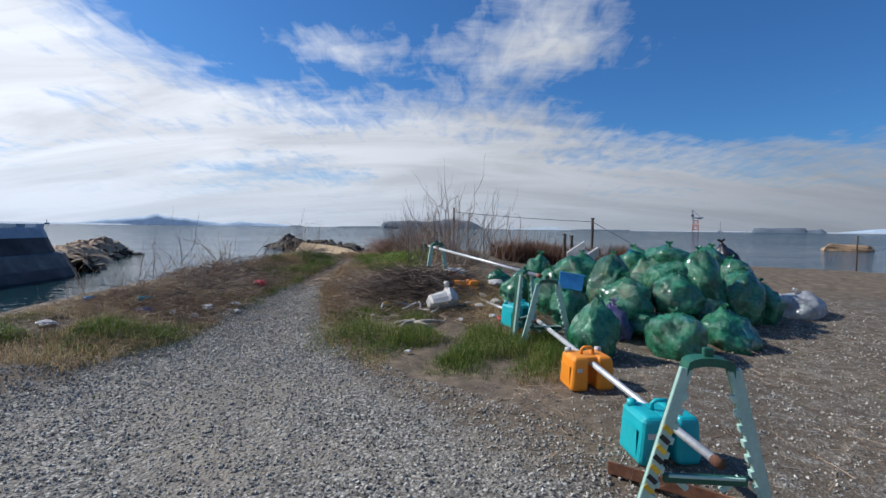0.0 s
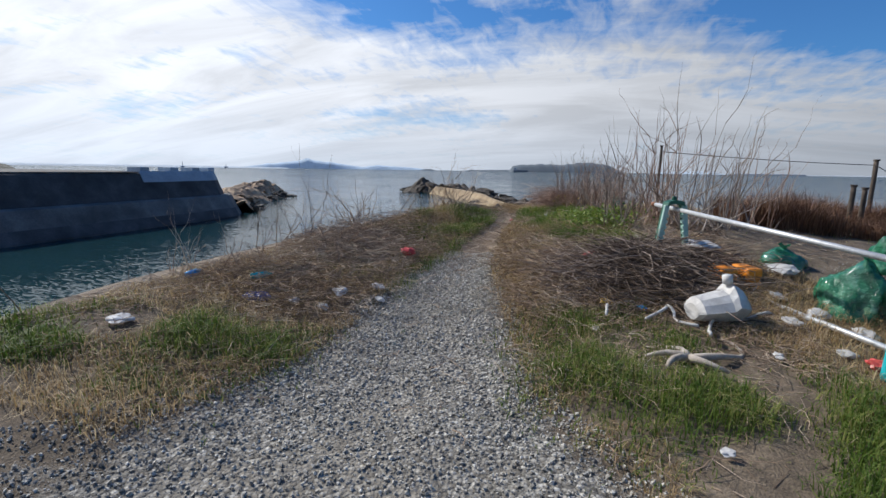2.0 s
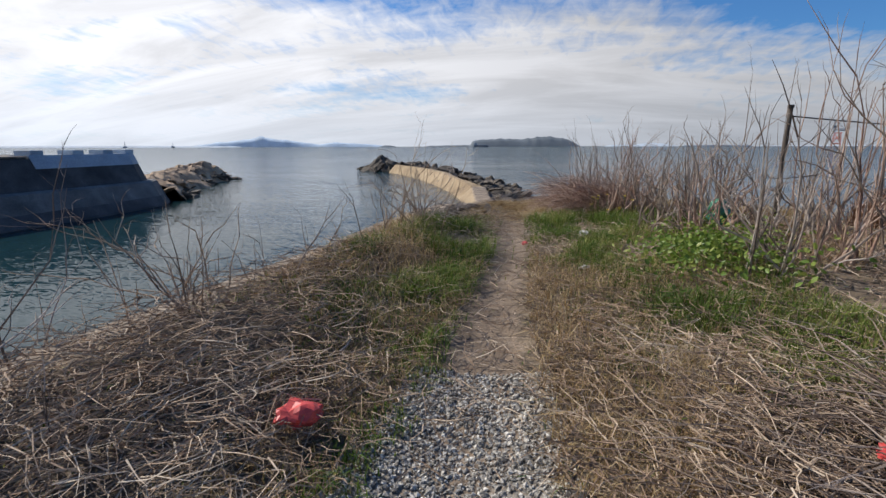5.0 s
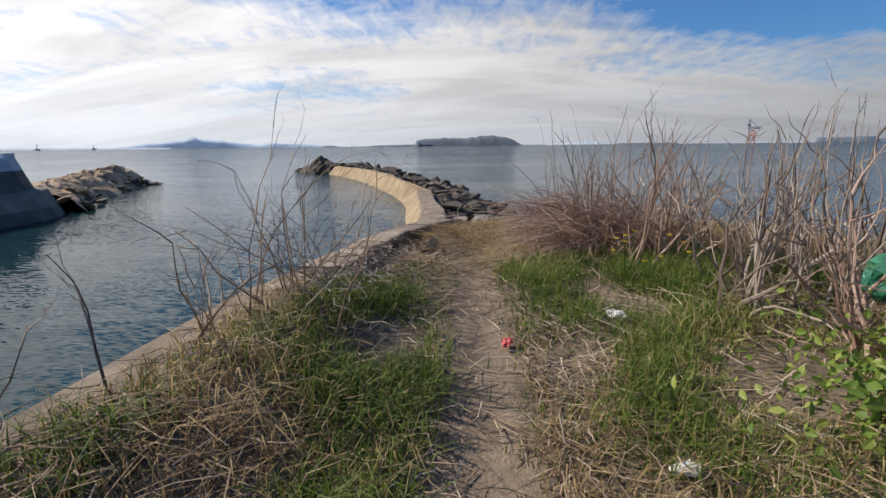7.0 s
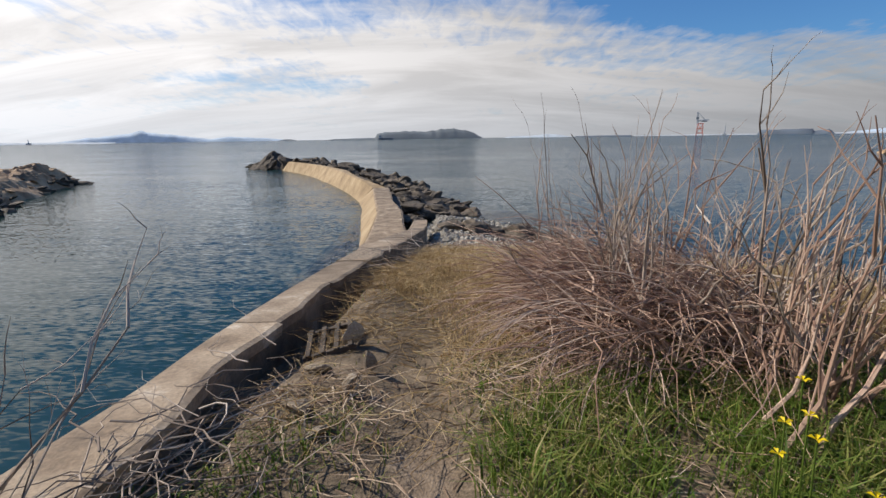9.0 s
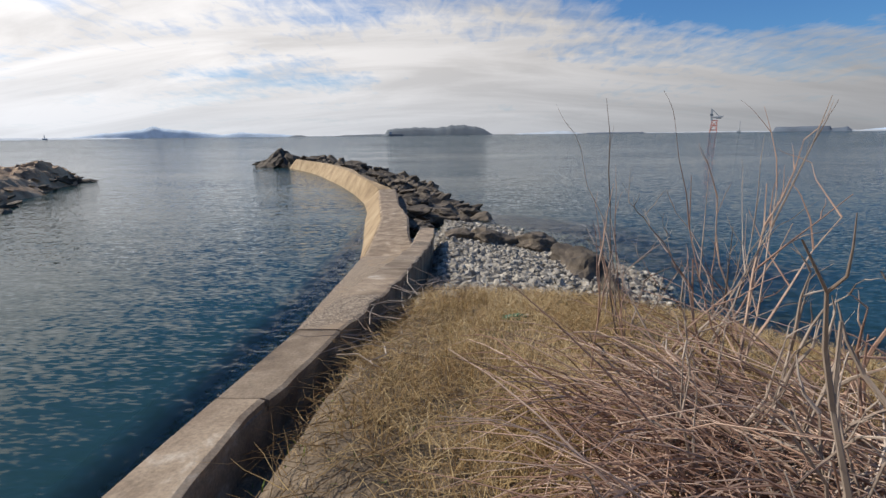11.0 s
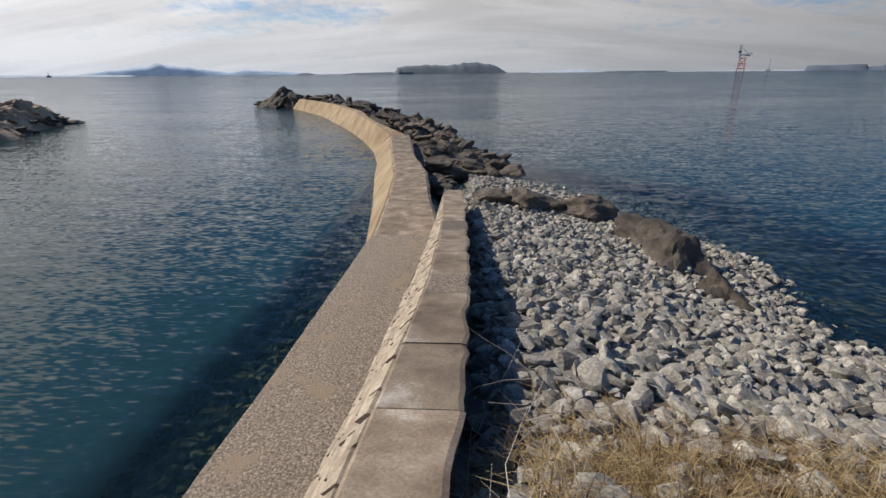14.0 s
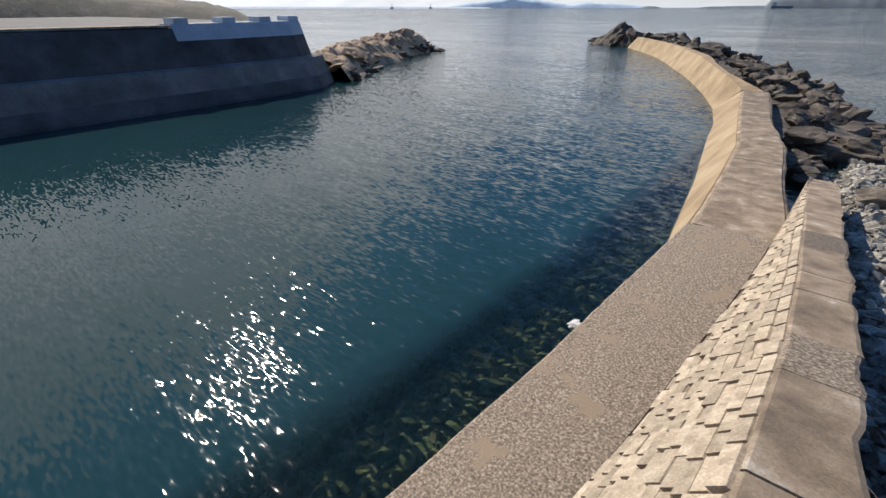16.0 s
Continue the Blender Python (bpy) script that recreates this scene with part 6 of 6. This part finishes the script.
def build_heaps():
    rng = random.Random(41)
    # cut brushwood beside the path
    lines, radii = [], []
    for _ in range(2800):
        u, w = rng.gauss(0, 0.55), rng.gauss(0, 0.5)
        x, y = -0.55 + u * 0.8 + w * 0.15, 8.0 + w * 0.8
        if x < -1.5 or y < 6.9 or x > 0.7:
            continue
        top = 0.36 * math.exp(-((x + 0.5) / 0.85) ** 2 - ((y - 8.0) / 0.85) ** 2)
        lying(rng, x, y, rng.uniform(0.2, 0.75), rng.uniform(0.0, 1.0) * top + 0.02, lines, radii, rng.uniform(0.002, 0.0075), 0.7)
    v, f = sticks(lines, radii, 4)
    tagged(link_mesh("brushwood_heap", v, f, CUTWOOD), "heap of cut grey-brown brushwood beside the path", "brushwood", kind="stuff")
    # reddish arching stems further on
    lines, radii = [], []
    for _ in range(2200):
        x, y = rng.gauss(-1.6, 0.34), rng.gauss(13.95, 0.5)
        if x < -2.25 or y < 13.15 or y > 15.4:
            continue
        a, el = rng.uniform(2.2, 4.6), rng.uniform(0.1, 1.0)
        p = Vector((x + 0.25, y, ground_at(x, y) + rng.uniform(0, 0.25)))
        pts = []
        n = rng.uniform(0.35, 0.95)
        for i in range(6):
            pts.append(p.copy())
            p = p + Vector((math.cos(a) * math.cos(el), math.sin(a) * math.cos(el), math.sin(el))) * n / 5
            el -= rng.uniform(0.05, 0.4)
            a += rng.uniform(-0.3, 0.3)
            p.z = max(p.z, ground_at(p.x, p.y) + 0.01)
        lines.append(pts)
        radii.append(rng.uniform(0.0025, 0.006))
    v, f = sticks(lines, radii, 4)
    tagged(link_mesh("bramble", v, f, REDBARK), "tangle of arching dry reddish stems beside the path", "bramble", kind="stuff")
    # vine over the wall
    lines, radii = [], []
    for _ in range(80):
        x, y = rng.gauss(-3.45, 0.13), rng.gauss(12.25, 0.35)
        a = rng.uniform(0, 6.28)
        p = Vector((x, y, max(ground_at(max(x, float(np.interp(y, WR_Y, WR_X))), y), float(line(STRIP_Z, y))) + rng.uniform(0.01, 0.12)))
        pts = []
        for i in range(9):
            pts.append(p.copy())
            a += rng.uniform(-0.8, 0.9)
            p = p + Vector((math.cos(a) * 0.07, math.sin(a) * 0.07, rng.uniform(-0.02, 0.03)))
        lines.append(pts)
        radii.append(rng.uniform(0.002, 0.005))
    for _ in range(70):
        y = rng.uniform(15.5, 19.5)
        x = float(np.interp(y, WR_Y, WR_X)) + rng.uniform(0.05, 0.6)
        lying(rng, x, y, rng.uniform(0.3, 0.9), rng.uniform(0.02, 0.3), lines, radii, rng.uniform(0.002, 0.005), 0.6)
    v, f = sticks(lines, radii, 4)
    tagged(link_mesh("dry_vine", v, f, PALEBARK), "curling dry vine creeping over the wall", "vine", kind="stuff")


build_heaps()


def grow(rng, p, a, el, length, r, depth, lines, radii, wander=0.22, steps=6):
    pts = []
    step = length / (steps - 1)
    for i in range(steps):
        pts.append(p.copy())
        if depth > 0 and i > 0 and rng.random() < (0.6 if depth > 1 else 0.42):
            grow(rng, p.copy(), a + rng.uniform(-1.3, 1.3), el + rng.uniform(-0.5, 0.25), length * rng.uniform(0.28, 0.5), r * 0.5, depth - 1, lines, radii, wander, 4)
        p = p + Vector((math.cos(a) * math.cos(el), math.sin(a) * math.cos(el), math.sin(el))) * step
        a += rng.uniform(-wander, wander) * 1.6
        el = min(1.5, el + rng.uniform(-wander, wander * 1.1))
    lines.append(pts)
    radii.append(r)


def shrub(x, y, tall, stems, spread, seed, mat, label, r=0.009, depth=2, name="bare_shrub", group="leafless shrubs", wander=0.26):
    rng = random.Random(seed)
    z = ground_at(x, y) - 0.03
    t = thing(name, pose(x, y, z), label, "shrub", group)
    for k in range(stems):
        lines, radii = [], []
        a = rng.uniform(0, 6.283)
        p = Vector((rng.gauss(0, spread * 0.35), rng.gauss(0, spread * 0.35), 0))
        p.z = ground_at(x + p.x, y + p.y) - z - 0.04
        grow(rng, p, a, rng.uniform(1.35 - wander * 1.7, 1.45), tall * rng.uniform(0.6, 1.08), r * rng.uniform(0.6, 1.3), depth, lines, radii, wander)
        v, f = sticks(lines, radii, 5)
        ob = link_mesh("stem", v, f, mat)
        ob.parent = t
    return t


def build_shrubs():
    grey = "leafless grey-brown shrub with many upright twigs"
    for i, (x, y, h, n, s) in enumerate(((0.25, 9.9, 1.55, 9, 0.5), (0.75, 10.1, 1.35, 7, 0.5), (-0.15, 10.5, 1.5, 9, 0.5), (-0.6, 10.4, 1.2, 7, 0.4), (0.1, 11.2, 1.3, 7, 0.5), (-0.75, 11.3, 1.35, 8, 0.45), (-0.95, 11.9, 1.25, 8, 0.45), (-0.65, 12.4, 1.35, 8, 0.5), (-1.25, 12.9, 1.2, 8, 0.4), (-0.85, 13.3, 1.35, 9, 0.5), (-1.45, 13.7, 1.25, 9, 0.45), (-0.95, 14.2, 1.2, 8, 0.5), (-0.2, 13.0, 1.3, 7, 0.6), (-1.5, 14.5, 1.0, 6, 0.4), (1.4, 10.9, 1.1, 6, 0.5), (-0.45, 11.85, 1.5, 4, 0.3))):
        shrub(x, y, h * (0.9 if y < 11 else 0.6 if y < 12 else 0.74), n + 12, s, 300 + i, (BARK, PALEBARK, REDBARK)[i % 3], grey, 0.010 if y < 11 else 0.0125, 3 if i % 2 else 2, wander=0.34)
    for i, (x, y, h, n) in enumerate(((-1.6, 15.3, 1.15, 4), (-1.3, 15.5, 1.2, 5), (-1.0, 15.2, 1.3, 5), (-1.25, 16.3, 0.8, 4), (-0.7, 15.8, 1.1, 5))):
        shrub(x, y, h, n, 0.3, 340 + i, BARK if i % 2 else REDBARK, "sparse leafless shrub with pale bent stems", 0.010, 2)
    for i, (x, y, h, n) in enumerate(((-5.35, 4.3, 0.8, 9), (-5.6, 5.0, 0.8, 9), (-5.5, 3.6, 0.8, 8), (-3.75, 11.6, 1.05, 9), (-3.65, 12.1, 0.85, 8), (-3.9, 11.2, 0.85, 7), (-4.1, 10.6, 0.8, 5), (-4.35, 9.9, 0.5, 3), (-4.4, 9.2, 0.65, 5), (-4.55, 8.6, 0.7, 5), (-4.75, 8.2, 0.8, 5), (-4.9, 7.6, 0.65, 5), (-5.1, 7.1, 0.6, 4), (-5.3, 6.5, 0.55, 4), (-5.4, 6.0, 0.5, 4), (-4.25, 8.9, 0.6, 5), (-3.9, 7.6, 0.4, 4), (-4.6, 6.7, 0.45, 4), (-5.5, 5.4, 0.7, 4), (-5.55, 4.7, 0.6, 4), (-4.7, 8.0, 0.85, 10), (-4.5, 8.9, 0.75, 9), (-4.95, 7.2, 0.75, 10), (-5.2, 6.4, 0.7, 9), (-4.25, 9.7, 0.7, 8))):
        shrub(x, y, h, n + 5, 0.4, 370 + i, LITTER if i % 2 else BARK, "thin dry weed stalks at the edge of the bank", 0.0068, 3, "dry_weed", "dry weeds along the wall", 0.36)


build_shrubs()


def build_bent_shrub():
    """Pale bent shrub and loose stones over the slope down to the beach."""
    t = thing("bare_shrub", pose(-0.5, 17.7, ground_at(-0.5, 17.7) - 0.03), "pale leafless shrub with long bent branches", "shrub", "leafless shrubs")
    o = Vector((-0.5, 17.7, ground_at(-0.5, 17.7) - 0.03))
    rng = random.Random(404)
    for way in (((-0.05, 17.5, -0.42), (-0.5, 17.6, -0.2), (-0.98, 17.6, 0.0), (-1.5, 17.65, 0.03)),
                ((-0.5, 17.7, -0.45), (-0.72, 17.65, 0.2), (-0.81, 17.6, 0.41), (-0.6, 17.6, 0.64), (-0.3, 17.6, 0.86)),
                ((-0.1, 17.7, -0.5), (-0.1, 17.65, 0.4), (-0.35, 17.6, 0.79), (-0.6, 17.6, 1.05), (-0.75, 17.6, 1.22)),
                ((-0.9, 17.8, -0.5), (-0.94, 17.6, 0.17), (-0.85, 17.6, 0.52), (-1.0, 17.6, 0.74), (-1.18, 17.6, 0.86))):
        lines, radii = [], []
        pts = [Vector(w) - o for w in way]
        fine = []
        for a, b in zip(pts, pts[1:]):
            fine += [a.lerp(b, k / 3) + Vector([rng.uniform(-0.02, 0.02) for _ in range(3)]) for k in range(3)]
        fine.append(pts[-1])
        lines.append(fine)
        radii.append(0.011)
        for p in fine[3:]:
            if rng.random() < 0.75:
                grow(rng, p.copy(), rng.uniform(0, 6.28), rng.uniform(0.3, 1.2), rng.uniform(0.12, 0.4), 0.004, 1, lines, radii, 0.3, 5)
        v, f = sticks(lines, radii, 6)
        link_mesh("stem", v, f, PALEBARK).parent = t
    for i in range(46):
        x, y = rng.uniform(-2.6, 0.6), rng.uniform(16.9, 19.2)
        if x < float(np.interp(y, WR_Y, WR_X)) + 0.5:
            continue
        s = rng.uniform(0.02, 0.055)
        set_rock("stone", BANKSTONES[i % 6], PALE_STONE, pose(x, y, ground_at(x, y) + s * 0.25, rng.uniform(-20, 20), rng.uniform(-20, 20), rng.uniform(0, 360)) @ Matrix.Diagonal((s * 1.5, s, s * 0.7, 1)), "pale angular stone lying in the dry grass", "stone", "stones in the dry grass")


BANKSTONES = [rock_mesh("bank_stone", 140 + i, 1.0, 2, 0.4, 7) for i in range(6)]
build_bent_shrub()


def build_reeds():
    rng = random.Random(51)
    spots = []
    for _ in range(15000):
        x, y = rng.uniform(1.2, 4.9), rng.uniform(10.8, 12.8)
        if noise.noise((x * 1.1, y * 1.1, 2.0)) < -0.12:
            continue
        spots.append((x, y, ground_at(x, y), 0.75 + 0.5 * noise.noise((x * 0.8, y, 7.0))))
    blades("tall_dry_reeds", spots, REED, "tall rusty brown dead reeds behind the heap", "reeds", 0.62, 0.010, 0.8, 9)


build_reeds()


def build_leaves():
    """Broad leaved weeds and yellow flowers."""
    rng = random.Random(61)
    verts, faces = [], []
    for _ in range(2000):
        k = rng.random()
        cx, cy, sx, sy = ((-0.95, 10.6, 0.28, 0.3), (-0.7, 10.4, 0.22, 0.3), (-0.95, 10.75, 0.18, 0.2), (-0.75, 11.0, 0.25, 0.3), (-1.2, 10.5, 0.2, 0.3))[rng.randrange(5)]
        x, y = rng.gauss(cx, sx), rng.gauss(cy, sy)
        if track_off(x, y) < 1.5 or x < -3.8:
            continue
        z = ground_at(x, y) + rng.uniform(0.03, 0.26)
        s = rng.uniform(0.008, 0.026)
        m = pose(x, y, z, rng.uniform(-75, 75), rng.uniform(-75, 75), rng.uniform(0, 360)) @ Matrix.Scale(s, 4)
        b = len(verts)
        for q in ((0, -1.2, 0), (0.7, -0.3, 0.12), (0.5, 0.6, 0.1), (0, 1.2, -0.1), (-0.5, 0.6, 0.1), (-0.7, -0.3, 0.12), (0, 0, -0.02)):
            verts.append(tuple(m @ Vector(q)))
        for i in range(6):
            faces.append((b + i, b + (i + 1) % 6, b + 6))
    tagged(link_mesh("broad_leaved_weeds", verts, faces, LEAF), "fresh broad-leaved green weeds in the grass", "weeds", kind="stuff")
    for i, (x, y, z) in enumerate(((-1.66, 12.42, 0.98), (-1.62, 12.36, 0.97), (-1.6, 12.42, 1.0), (-1.68, 12.4, 0.9), (-1.5, 12.3, 0.85), (-1.3, 12.45, 1.0), (-1.22, 12.4, 0.96), (-1.36, 12.4, 0.86), (-1.16, 12.45, 0.88), (-1.48, 12.6, 1.0), (-0.35, 9.2, 0.62), (-0.28, 9.15, 0.58))):
        t = thing("yellow_flower", pose(x, y, ground_at(x, y)), "small yellow four-petalled flower on a thin stalk", "flower", "yellow flowers")
        h = z - ground_at(x, y)
        part("stalk", tube([(0.03, 0.01, -0.02), (0.01, 0, h * 0.5), (0, 0, h)], 0.0025, 5), GRASS, t)
        for k in range(4):
            a = k * math.pi / 2 + i
            bm = bmesh.new()
            vs = [bm.verts.new(v) for v in ((0, 0, h), (0.014 * math.cos(a - 0.5), 0.014 * math.sin(a - 0.5), h + 0.008), (0.022 * math.cos(a), 0.022 * math.sin(a), h + 0.004), (0.014 * math.cos(a + 0.5), 0.014 * math.sin(a + 0.5), h + 0.008))]
            bm.faces.new(vs)
            part("petal", bm, PETAL, t)


build_leaves()


def build_gravel():
    """Loose chippings on the track."""
    rng = random.Random(71)
    verts, faces = [], []
    shape = [Vector(v) for v in ((1, 0, 0), (-0.9, 0.2, 0), (0.1, 0.9, 0.1), (0, -1, -0.1), (0.1, 0.1, 0.8), (0, 0, -0.7))]
    tris = ((0, 2, 4), (2, 1, 4), (1, 3, 4), (3, 0, 4), (2, 0, 5), (1, 2, 5), (3, 1, 5), (0, 3, 5))
    n = 0
    while n < 72000:
        y = 0.8 + 8.2 * rng.random() ** 1.15
        c, h = float(np.interp(y, TR_Y, TR_X)), float(np.interp(y, TH_Y, TH_X))
        x = c + h * rng.uniform(-1.35, 1.35) if rng.random() < 0.78 else rng.uniform(0.3, 6.5)
        if x > 6.6 or x < -5 or (x > c + h * 1.35 and (y > 4.3 and x < 1.5)):
            continue
        n += 1
        s = 0.005 + 0.014 * rng.random() ** 2.0
        m = pose(x, y, ground_at(x, y) + s * 0.3, rng.uniform(-60, 60), rng.uniform(-60, 60), rng.uniform(0, 360)) @ Matrix.Diagonal((s, s * rng.uniform(0.6, 1), s * rng.uniform(0.5, 1), 1))
        b = len(verts)
        verts.extend(tuple(m @ q) for q in shape)
        faces.extend((b + i, b + j, b + k) for i, j, k in tris)
    tagged(link_mesh("gravel", verts, faces, CHIP), "loose grey chippings on the track", "gravel", kind="stuff")


CHIP = surface("grey_chippings", [(0.0, (0.16, 0.146, 0.122)), (0.5, (0.35, 0.325, 0.28)), (1.0, (0.64, 0.61, 0.545))], 40, (0.8, 0.95), 0.3, 200, 0.002, spread=0.75)
build_gravel()
